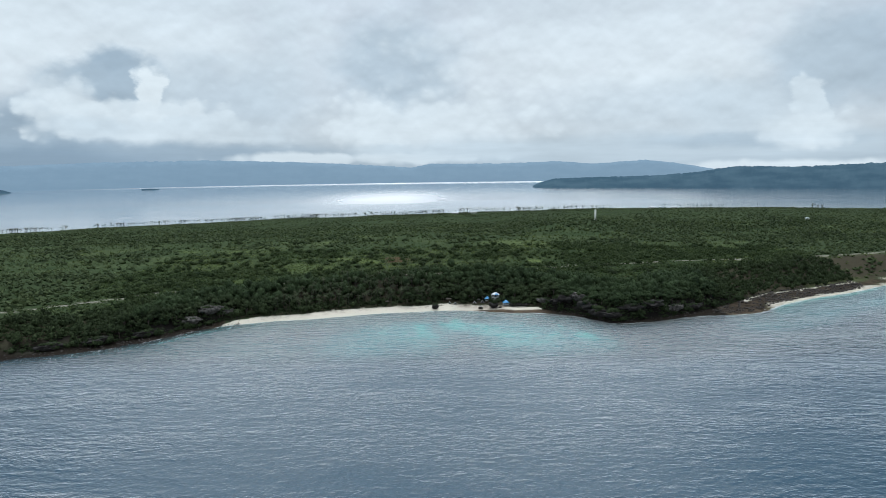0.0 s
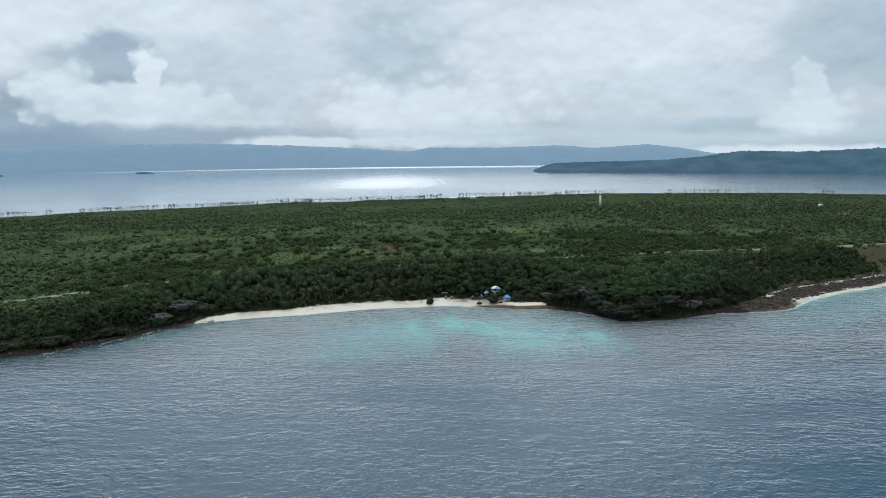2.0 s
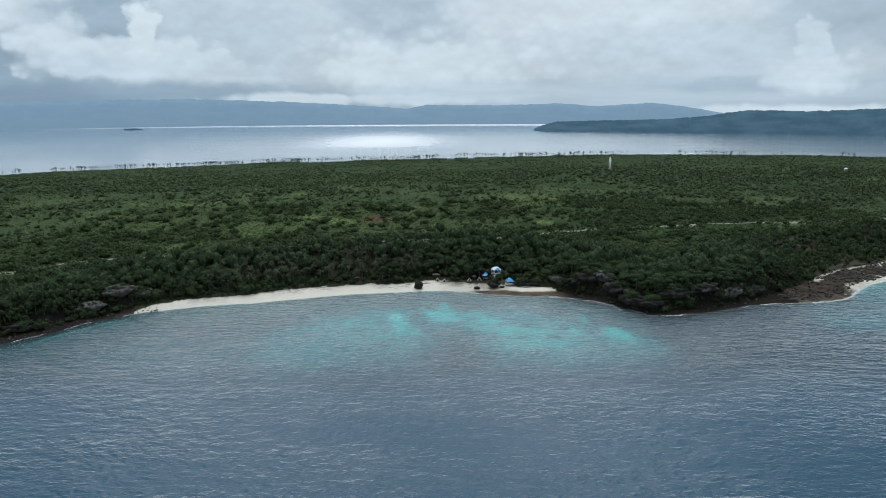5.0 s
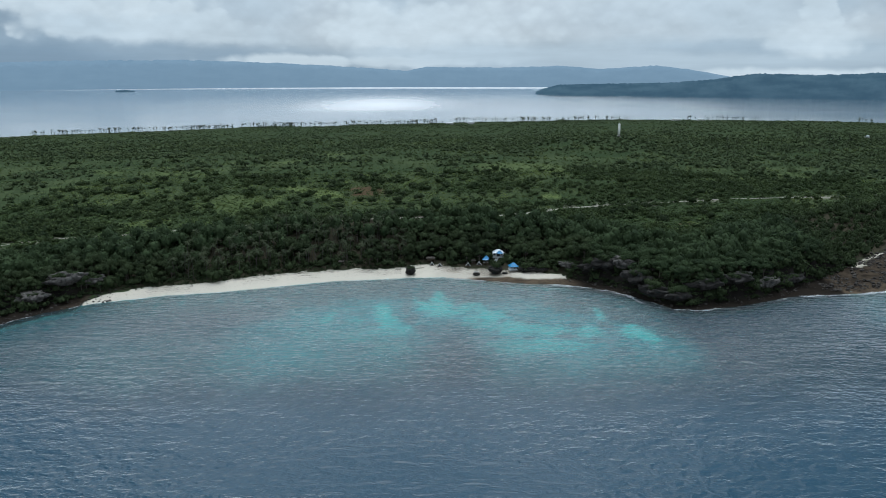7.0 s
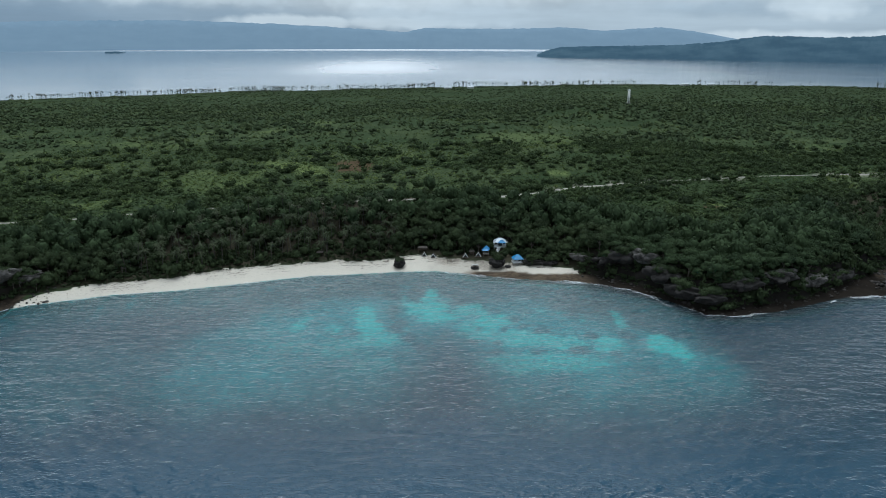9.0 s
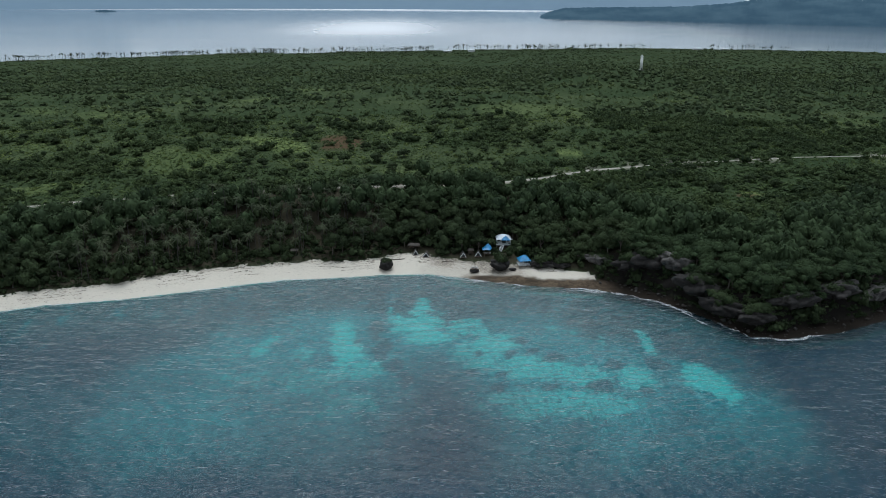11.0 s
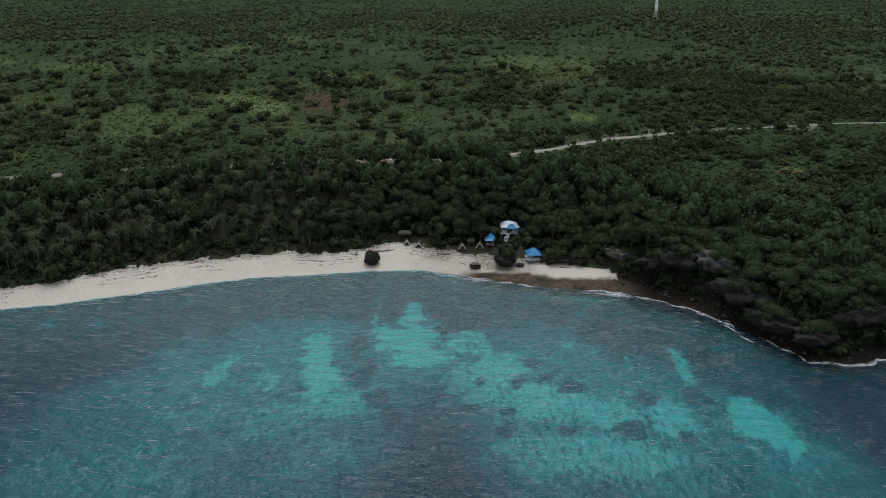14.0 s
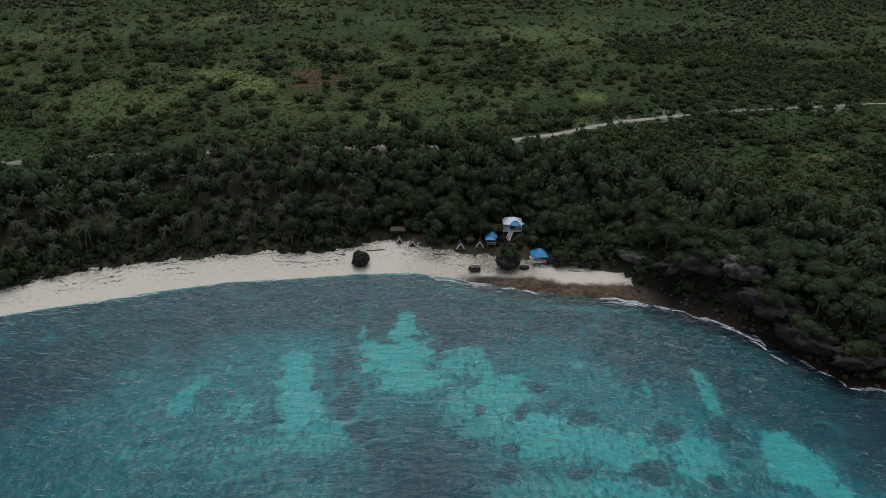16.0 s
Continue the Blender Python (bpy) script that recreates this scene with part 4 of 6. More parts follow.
    # undergrowth of the shore belt
    x, y = jitter_grid(rng, -340, 420, -190, 150, 4.4)
    spots = plant_spots(rng, x, y, 1.6, 4.4, lambda x, y, s: (s["du"] > np.where(s["cliffy"] > 0.4, np.where(x > 0, 0.2, -3.0), 1.6)) & (s["du"] < 60) & (seg_dist(x, y, ROAD) > 3) & ~((x > 0) & (x < 58) & ((s["du"] < 5) | (np.abs(x - 38) < 3) & (s["du"] < 9))) & (np.hypot(x - 46, y - 10) > 6) & (RNG.random(len(x)) < 0.85))
    x, y = jitter_grid(rng, -340, 300, -190, 60, 1.9)
    grove = (spots[:, 0] > -140) & (spots[:, 0] < -10)
    spots[grove, 3] *= 1.0
    spots[~grove, 3] *= 1.12
    spots[:, 4] *= np.where(grove, 1.35, 1.45)
    more = plant_spots(rng, x, y, 0.9, 2.3, lambda x, y, s: (s["cliffy"] > 0.35) & (s["du"] > 0.0) & (s["du"] < 11) & (fbm(x, y, 12) > 0.40))
    spots = np.concatenate([spots, more])
    x, y = jitter_grid(rng, -175, 64, -60, 24, 1.5)
    fringe = plant_spots(rng, x, y, 0.5, 1.5, lambda x, y, s: (s["du"] > 0.2) & (s["du"] < 13) & (RNG.random(len(x)) < 0.75) & ~((x > 0) & (x < 56) & (s["du"] < 6)))
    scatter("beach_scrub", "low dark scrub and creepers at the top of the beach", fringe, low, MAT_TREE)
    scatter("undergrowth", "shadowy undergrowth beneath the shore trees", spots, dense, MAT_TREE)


def tube(points, radii, sides=7):
    """A tapered round limb along points."""
    vs, fs = [], []
    for i, (p, r) in enumerate(zip(points, radii)):
        p = np.array(p)
        d = np.array(points[min(i + 1, len(points) - 1)]) - np.array(points[max(i - 1, 0)])
        d = d / np.linalg.norm(d)
        u = np.cross(d, [0.3, 0.9, 0.1] if abs(d[2]) > 0.5 else [0, 0, 1])
        u /= np.linalg.norm(u)
        v = np.cross(d, u)
        for k in range(sides):
            a = 2 * math.pi * k / sides
            vs.append(p + (u * math.cos(a) + v * math.sin(a)) * r)
    for i in range(len(points) - 1):
        for k in range(sides):
            a, b = i * sides + k, i * sides + (k + 1) % sides
            fs += [(a, b, b + sides), (a, b + sides, a + sides)]
    return np.array(vs), np.array(fs)


def raw_part(name, geo, mat, parent, label="", smooth=False):
    ob = new(name, mesh_from(name, *geo, mat, smooth))
    ob.parent = parent
    return tagged(ob, label) if label else ob


def broadleaf_tree(seed, h, r, leaves, label):
    rng = np.random.default_rng(seed)
    ob = new("broadleaf_tree")
    lean = rng.normal(size=2) * 0.06
    trunk = [tube([(lean[0] * z, lean[1] * z, z) for z in np.linspace(-1.0, h * 0.62, 5)], np.linspace(0.32, 0.14, 5))]
    lobes = [((lean[0] * h, lean[1] * h, h * 0.72), (r * 0.72, r * 0.72, h * 0.24))]
    for i in range(6):
        a = i * 1.05 + rng.uniform(-0.4, 0.4)
        q = np.array([math.cos(a) * r * 0.58, math.sin(a) * r * 0.58, h * rng.uniform(0.42, 0.76)])
        trunk.append(tube([(0, 0, h * 0.32), tuple(q * [0.5, 0.5, 0.85]), tuple(q)], (0.15, 0.10, 0.05), 5))
        lobes.append((q, (r * rng.uniform(0.36, 0.52), r * rng.uniform(0.36, 0.52), h * rng.uniform(0.12, 0.19))))
    raw_part("trunk", joined(trunk), MAT_BARK, ob, "grey-brown trunk with spreading limbs", True)
    crown = joined([lump_core(rng, ICO1, *l) for l in lobes] + [leaf_cloud(rng, 680, 0.33, lobes)])
    raw_part("crown", crown, leaves, ob, "dense green leaves")
    return tagged(ob, label, "tree", "trees on the shore slope")


def frond(rng, az, lift, length):
    """A coconut frond: a drooping rib with two rows of leaflets."""
    vs, fs = [], []
    rib = []
    for i in range(8):
        k = i / 7
        out = length * (k - 0.18 * k * k * (1 if lift > 0 else 0.5))
        z = length * (math.sin(lift) * k - 0.45 * k * k)
        rib.append(np.array([math.cos(az) * out * math.cos(lift * 0.7), math.sin(az) * out * math.cos(lift * 0.7), z]))
    side = np.array([-math.sin(az), math.cos(az), 0])
    for i in range(1, 8):
        for sgn in (-1, 1):
            p, q = rib[i - 1], rib[i]
            w = length * 0.14 * math.sin(math.pi * (0.15 + 0.8 * i / 7.5)) * rng.uniform(0.75, 1.2)
            tip = (p + q) / 2 + side * sgn * w + (q - p) * 0.7 + np.array([0, 0, -w * 0.55])
            k = len(vs)
            vs += [p, q, tip]
            fs.append((k, k + 1, k + 2))
    return np.array(vs), np.array(fs)


def coconut_palm(seed, h):
    rng = np.random.default_rng(seed)
    ob = new("coconut_palm")
    a, bend = rng.uniform(0, 6.28), rng.uniform(0.03, 0.16) * h
    pts = [(math.cos(a) * bend * k * k, math.sin(a) * bend * k * k, -0.6 + (h + 0.6) * k) for k in np.linspace(0, 1, 7)]
    raw_part("trunk", tube(pts, np.linspace(0.17, 0.09, 7)), MAT_PALM_BARK, ob, "slender grey trunk", True)
    top = np.array(pts[-1])
    parts = []
    for i in range(20):
        v, f = frond(rng, i * 2.4 + rng.uniform(-0.2, 0.2), rng.uniform(-0.45, 1.0), rng.uniform(2.8, 3.7))
        parts.append((v + top, f))
    raw_part("crown", joined(parts), MAT_PALM, ob, "spreading feathery fronds")
    return tagged(ob, "slender coconut palm in the grove behind the beach", "palm", "coconut palms behind the beach")


def build_shore_trees():
    rng = np.random.default_rng(23)
    dark = "dark green broadleaf tree on the wooded shore slope"
    light = "mid-green broadleaf tree crowning the rocky headland"
    sunny = [broadleaf_tree(150 + i, h, r, MAT_HEADLAND, light) for i, (h, r) in enumerate(((9, 4.0), (10.5, 4.6), (8, 3.6), (11, 4.2)))]
    kinds = [broadleaf_tree(100 + i, h, r, MAT_TREE, dark) for i, (h, r) in enumerate(((9, 3.6), (11, 4.4), (12.5, 4.0), (8, 3.2), (10, 4.8), (13, 4.6)))]
    palms = [coconut_palm(200 + i, h) for i, h in enumerate((9.5, 11, 12.5, 8.5, 10.5, 13))]
    x, y = jitter_grid(rng, -235, 240, -150, 110, 5.3)
    s = terrain_at(x, y)
    ok = (s["du"] > np.where((s["cliffy"] > 0.4) & (x > 88) & (x < 215), 4.0, np.where(x < -165, 1.5, 3.5))) & (s["du"] < 56) & (seg_dist(x, y, ROAD) > 4.5) & ((x > -30) | (np.minimum(seg_dist(x, y + 6, ROAD), seg_dist(x, y + 11, ROAD)) > 4.5))
    keep_out = (np.hypot(x - 46, y - 14) < 6.5) | ((np.abs(x - 45.5) < 4.5) & (y < 14)) | ((x > 0) & (x < 58) & (s["du"] < 8))
    ok &= ~keep_out
    x, y, z, du = x[ok], y[ok], s["z"][ok], s["du"][ok]
    grove = (x > -140) & (x < -8) & (du < 44) & (rng.random(len(x)) < 0.85 - 0.5 * sstep(12, 44, du) - 0.3 * sstep(-40, -8, x))
    by_road = (seg_dist(x, y + 9, ROAD) < 8) & (x < -30)
    ntree = 0
    spare = []
    first = {}
    for i in np.argsort(du * 2.0 + np.abs(x - 20) * 0.12 + rng.uniform(0, 12, len(x))):
        edge = (not grove[i]) and du[i] < 7
        if grove[i]:
            k = int(rng.integers(0, len(palms)))
            src = palms[k]
        else:
            ntree += 1
            if ntree > 300:
                spare.append(i)
                continue
            pool = sunny if x[i] > 92 + rng.normal() * 8 else kinds
            src = pool[int(rng.integers(0, len(pool)))]
        sc = rng.uniform(0.82, 1.12) * (0.75 if edge else 1.0) * (0.6 if by_road[i] else 1.0)
        m = Matrix.Translation((x[i], y[i], z[i])) @ Matrix.Rotation(rng.uniform(0, 6.28), 4, "Z")
        if src.name not in first:
            first[src.name] = True
            src.matrix_basis = m
            continue
        c = copy_thing(src, m)
        c.scale = (sc, sc, sc * rng.uniform(0.9, 1.1))
    if spare:
        t = [joined([lump_core(rng, ICO1, (0, 0, 1.3), (1, 1, 0.9)), leaf_cloud(rng, 105, 0.21, [((0, 0, 1.3), (0.9, 0.9, 0.8)), ((0.5, 0.2, 1.0), (0.6, 0.6, 0.5)), ((-0.4, -0.4, 1.5), (0.55, 0.55, 0.5))])]) for _ in range(4)]
        sp = np.array([(x[i], y[i], z[i], rng.uniform(2.4, 4.6), rng.uniform(1.1, 1.6), rng.uniform(0, 6.28), rng.integers(0, 99)) for i in spare])
        scatter("shore_woods", "closed canopy of dark green trees on the slope", sp, t, MAT_HEADLAND)


# lone trees and clumps standing in the fields
TREES_WEST = [(-181, 265), (-162, 254), (-136, 370), (-293, 414), (-189, 308), (-197, 348), (-251, 263), (-280, 269), (-203, 259), (-141, 249), (-134, 255), (-79, 230), (-85, 218), (-84, 200), (-64, 107), (-88, 113), (-99, 120), (-251, 190), (-282, 211), (-64, 262), (-51, 262), (-52, 355)]
TREES_EAST = [(-21, 157), (-42, 125), (-32, 163), (-6, 137), (34, 272), (45, 276), (55, 263), (-10, 298), (6, 419), (-22, 123), (-13, 200), (13, 246), (66, 233), (79, 175), (82, 169), (67, 164), (45, 154), (49, 108), (57, 108), (200, 339), (283, 342), (291, 338), (307, 351), (238, 272), (133, 173), (165, 158), (153, 108), (163, 65), (195, 100), (204, 99), (205, 88), (167, 121), (-11, 104), (26, 324)]


def field_tree(seed, h, r):
    """A low spreading tree grown in the open, its crown reaching nearly to the ground."""
    rng = np.random.default_rng(seed)
    ob = new("field_tree")
    limbs = [tube([(0, 0, -0.8), (0.1, 0, h * 0.3), (0.2, 0.1, h * 0.6)], (0.26, 0.2, 0.1))]
    lobes = [((0, 0, h * 0.55), (r * 0.7, r * 0.7, h * 0.38))]
    for i in range(7):
        a = i * 0.9 + rng.uniform(-0.3, 0.3)
        q = np.array([math.cos(a) * r * 0.62, math.sin(a) * r * 0.62, h * rng.uniform(0.28, 0.66)])
        w = r * rng.uniform(0.28, 0.46)
        limbs.append(tube([(0, 0, h * 0.25), tuple(q * [0.5, 0.5, 0.9]), tuple(q)], (0.12, 0.08, 0.04), 5))
        lobes.append((q, (w, w, h * rng.uniform(0.14, 0.24))))
    raw_part("trunk", joined(limbs), MAT_BARK, ob, "short grey-brown trunk with low limbs", True)
    raw_part("crown", joined([lump_core(rng, ICO1, *l) for l in lobes] + [leaf_cloud(rng, 760, 0.29, lobes)]), MAT_TREE, ob, "dense dark green leaves")
    return tagged(ob, "dark spreading tree standing alone in the open scrub", "tree", "trees in the fields")


def build_field_trees():
    rng = np.random.default_rng(31)
    kinds = [field_tree(400 + i, h, r) for i, (h, r) in enumerate(((5.5, 4.0), (6.5, 4.6), (4.6, 3.6), (6.0, 3.6)))]
    for i, (x, y) in enumerate(TREES_WEST + TREES_EAST):
        z = float(terrain_at(np.array([x * 1.0]), np.array([y * 1.0]))["z"][0])
        m = Matrix.Translation((x, y, z)) @ Matrix.Rotation(rng.uniform(0, 6.28), 4, "Z")
        if i < len(kinds):
            kinds[i].matrix_basis = m
            continue
        c = copy_thing(kinds[i % len(kinds)], m)
        k = rng.uniform(0.75, 1.2)
        c.scale = (k, k, k * rng.uniform(0.85, 1.1))


def palm_template(seed):
    """A small far palm of about unit height."""
    rng = np.random.default_rng(seed)
    b = rng.uniform(-0.08, 0.08)
    parts = [tube([(0, 0, 0), (b * 0.4, 0, 0.5), (b, 0, 0.86)], (0.026, 0.022, 0.018), 4)]
    for i in range(14):
        a, l = i * 2.4 + rng.uniform(-0.2, 0.2), rng.uniform(0.19, 0.30)
        lift = rng.uniform(-0.9, 1.1)
        p0 = np.array([b, 0, 0.86])
        d = np.array([math.cos(a), math.sin(a), 0])
        s = np.array([-d[1], d[0], 0]) * 0.05
        p1 = p0 + d * l * 0.6 * math.cos(lift) + np.array([0, 0, l * 0.6 * math.sin(lift)])
        p2 = p1 + d * l * 0.45 + np.array([0, 0, l * (0.25 * math.sin(lift) - 0.35)])
        parts.append((np.array([p0 - s * 0.5, p0 + s * 0.5, p1 + s, p1 - s, p2]), np.array([(0, 1, 2), (0, 2, 3), (3, 2, 4)])))
    return joined(parts)


def build_far_palms():
    rng = np.random.default_rng(5)
    t = [palm_template(300 + i) for i in range(6)]
    line = [(-1150, 790), (-939, 906), (-809, 1004), (-660, 1118), (-500, 1172), (-300, 1180)]
    spots = []
    for (x0, y0), (x1, y1) in zip(line, line[1:]):
        n = int(math.hypot(x1 - x0, y1 - y0) / 2.3)
        for i in range(n):
            k = rng.random()
            x, y = x0 + (x1 - x0) * k + rng.normal() * 5, y0 + (y1 - y0) * k - 5 - abs(rng.normal()) * 16
            if vnoise(x, y, 45) > 0.28:
                spots.append((x, y))
    for _ in range(760):
        x = rng.uniform(-560, 900)
        y = rng.uniform(1090, 1195) + (20 if 0 < x < 600 else 0)
        if vnoise(x, y, 70) > 0.36 + 0.3 * (x > 330):
            spots.append((x, y))
    for _ in range(420):
        x, y = rng.uniform(330, 800), rng.uniform(330, 760)
        if vnoise(x, y, 110) > 0.5:
            spots.append((x, y))
    p = np.array(spots)
    z = terrain_at(p[:, 0], p[:, 1])["z"]
    n = len(p)
    sp = np.stack([p[:, 0], p[:, 1], z - 0.3, rng.uniform(7.5, 12.5, n), np.ones(n), rng.uniform(0, 6.28, n), rng.integers(0, 99, n)], -1)
    scatter("far_palms", "tall coconut palms along the far shore and ridge", sp, t, MAT_TREE)


build_ground()
build_sea()
build_woods()
build_shore_trees()
build_field_trees()
build_far_palms()

# things on the shore
MAT_WHITE = plain("white_paint", (0.58, 0.60, 0.60), 0.6, 0.12, 1.2)
MAT_BLUE = plain("blue_roof_sheet", (0.012, 0.17, 0.36), 0.45, 0.25, 0.8)
MAT_PALE_ROOF = plain("pale_roof_sheet", (0.42, 0.48, 0.52), 0.45, 0.18, 0.8)
MAT_TIMBER = plain("weathered_timber", (0.10, 0.075, 0.055), 0.85, 0.35, 2.5, bump=0.01)
MAT_THATCH = plain("old_thatch", (0.045, 0.039, 0.032), 0.95, 0.35, 3.0, bump=0.05)
# open doorways are solid panels, their shade put into this dark colour
MAT_DARK = plain("dark_panel", (0.03, 0.035, 0.04), 0.6, 0.2, 2.0)
MAT_CONCRETE = plain("grey_concrete", (0.30, 0.29, 0.27), 0.9, 0.3, 1.2, bump=0.02)
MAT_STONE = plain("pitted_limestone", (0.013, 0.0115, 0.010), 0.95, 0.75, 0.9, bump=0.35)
MAT_PALE_STONE = plain("bleached_limestone", (0.062, 0.058, 0.053), 0.95, 0.95, 0.6, bump=0.3)
MAT_WALL = plain("weathered_tower_wall", (0.66, 0.68, 0.66), 0.75, 0.15, 0.5)
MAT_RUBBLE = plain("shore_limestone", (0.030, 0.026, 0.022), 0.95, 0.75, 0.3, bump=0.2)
MAT_FOAM = plain("sea_foam", (0.62, 0.66, 0.68), 0.9, 0.15, 0.9)


def ground_z(x, y):
    return float(terrain_at(np.array([float(x)]), np.array([float(y)]))["z"][0])


def part(name, bm, mat, parent, label="", smooth=False):
    """One mesh under a thing or under a part."""
    me = bpy.data.meshes.new(name)
    bmesh.ops.recalc_face_normals(bm, faces=bm.faces)
    bm.to_mesh(me)
    bm.free()
    me.materials.append(mat)
    if smooth:
        for p in me.polygons:
            p.use_smooth = True
    ob = new(name, me)
    ob.parent = parent
    return tagged(ob, label) if label else ob


def box(x, y, z, sx, sy, sz, bevel=0.02, bm=None, m=None):
    """A beam or slab with its base centre at x, y, z."""
    own = bm or bmesh.new()
    r = bmesh.ops.create_cube(own, size=1)
    mat = Matrix.Translation((x, y, z + sz / 2)) @ (m or Matrix()) @ Matrix.Diagonal((sx, sy, sz, 1))
    bmesh.ops.transform(own, matrix=mat, verts=r["verts"])
    if bevel and bm is None:
        bmesh.ops.bevel(own, geom=own.edges[:], offset=min(bevel, sx / 4, sy / 4, sz / 4), segments=1, affect="EDGES")
    return own


def beam(p, q, w):
    """A square bar from p to q."""
    p, q = Vector(p), Vector(q)
    bm = bmesh.new()
    r = bmesh.ops.create_cube(bm, size=1)
    d = q - p
    m = Matrix.Translation((p + q) / 2) @ d.to_track_quat("Z", "Y").to_matrix().to_4x4() @ Matrix.Diagonal((w, w, d.length, 1))
    bmesh.ops.transform(bm, matrix=m, verts=r["verts"])
    return bm


def hip_roof(x, y, z, sx, sy, h, ridge_len=0.0, thick=0.12, ribs=True):
    """A hipped roof with overhanging eaves, an underside and ribbed sheets."""
    bm = bmesh.new()
    e = [bm.verts.new((x + a * sx / 2, y + b * sy / 2, z)) for a, b in ((-1, -1), (1, -1), (1, 1), (-1, 1))]
    t = [bm.verts.new((v.co.x, v.co.y, z + thick)) for v in e]
    r0, r1 = bm.verts.new((x - ridge_len / 2, y, z + h)), bm.verts.new((x + ridge_len / 2, y, z + h))
    bm.faces.new(e[::-1])
    for i in range(4):
        bm.faces.new((e[i], e[(i + 1) % 4], t[(i + 1) % 4], t[i]))
    bm.faces.new((t[0], t[1], r1, r0)), bm.faces.new((t[2], t[3], r0, r1))
    bm.faces.new((t[1], t[2], r1)), bm.faces.new((t[3], t[0], r0))
    if ribs:
        for v in t:
            b = beam(v.co, (r0 if v.co.x < x else r1).co, 0.12)
            tmp = bpy.data.meshes.new("tmp")
            b.to_mesh(tmp)
            b.free()
            bm.from_mesh(tmp)
            bpy.data.meshes.remove(tmp)
    return bm


def railing(ob, x0, x1, y, z, n, h=0.9):
    for k in range(n + 1):
        part("baluster", box(x0 + (x1 - x0) * k / n, y, z, 0.08, 0.08, h, 0.01), MAT_WHITE, ob)
    for f in (0.45, 1.0):
        part("rail", box((x0 + x1) / 2, y, z + h * f - 0.06, abs(x1 - x0) + 0.1, 0.09, 0.09, 0.01), MAT_WHITE, ob)


def stilt_house():
    """The white house on posts in the trees above the beach."""
    ob = new("stilt_house")
    x, y = 46.3, 13.5
    ob.location = (x, y, ground_z(x, y))
    f = 0.3
    for px in (-3.1, 0, 3.1):
        for py in (-2.4, 2.4):
            part("post", box(px, py, -2.6, 0.3, 0.3, 2.6 + f), MAT_CONCRETE, ob)
    part("floor", box(0, 0, f, 7.0, 5.6, 0.25, 0.04), MAT_WHITE, ob)
    w = f + 0.25
    for name, b in (("wall", box(0, 2.6, w, 6.6, 0.16, 2.5)), ("wall", box(-3.2, 1.1, w, 0.16, 2.8, 2.5)), ("wall", box(3.2, 1.1, w, 0.16, 2.8, 2.5)),
                    ("wall", box(-2.2, -0.3, w, 2.0, 0.16, 2.5)), ("wall", box(2.3, -0.3, w, 1.8, 0.16, 2.5))):
        part(name, b, MAT_WHITE, ob)
    for px, wd in ((-2.2, 1.1), (2.3, 1.0)):
        win = part("window", box(px, -0.42, w + 0.9, wd, 0.08, 1.1), MAT_DARK, ob, "dark window")
        part("frame", box(px, -0.47, w + 0.82, wd + 0.16, 0.05, 0.08), MAT_WHITE, win)
    part("door", box(0.3, -0.34, w, 1.8, 0.08, 2.05), MAT_DARK, ob, "dark panel for the shaded open doorway")
    for px in (-3.2, -1.1, 1.1, 3.2):
        part("veranda_post", box(px, -2.6, w, 0.16, 0.16, 2.4), MAT_WHITE, ob)
    railing(ob, -3.2, -1.0, -2.65, w, 5)
    railing(ob, 1.0, 3.2, -2.65, w, 5)
    part("roof", hip_roof(0, 0.3, w + 2.35, 7.2, 5.8, 2.0, 1.8), MAT_PALE_ROOF, ob, "pale metal hip roof")
    part("porch_roof", hip_roof(0.9, -2.2, w + 2.42, 3.9, 3.2, 1.55, 0.2), MAT_BLUE, ob, "bright blue porch roof")
    st = part("stair", box(-0.4, -3.0, w - 0.3, 1.3, 0.3, 0.12), MAT_WHITE, ob, "white outdoor stair")
    for k in range(12):
        part("step", box(-0.4 - k * 0.16, -3.2 - k * 0.30, w - 0.36 - k * 0.24, 1.2, 0.32, 0.07), MAT_WHITE, st)
    for sx in (-0.65, 0.65):
        part("stringer", beam((-0.4 + sx, -2.9, w - 0.2), (-2.4 + sx, -6.7, w - 3.1), 0.14), MAT_WHITE, st)
        part("handrail", beam((-0.4 + sx, -2.9, w + 0.7), (-2.4 + sx, -6.7, w - 2.2), 0.08), MAT_WHITE, st)
    part("dish", hip_roof(4.0, -0.8, w + 2.0, 0.9, 0.4, 0.5, 0.1, 0.05, False), MAT_WHITE, ob, "small white dish on the wall")
    return tagged(ob, "white house on posts with pale and bright blue roofs", "house")


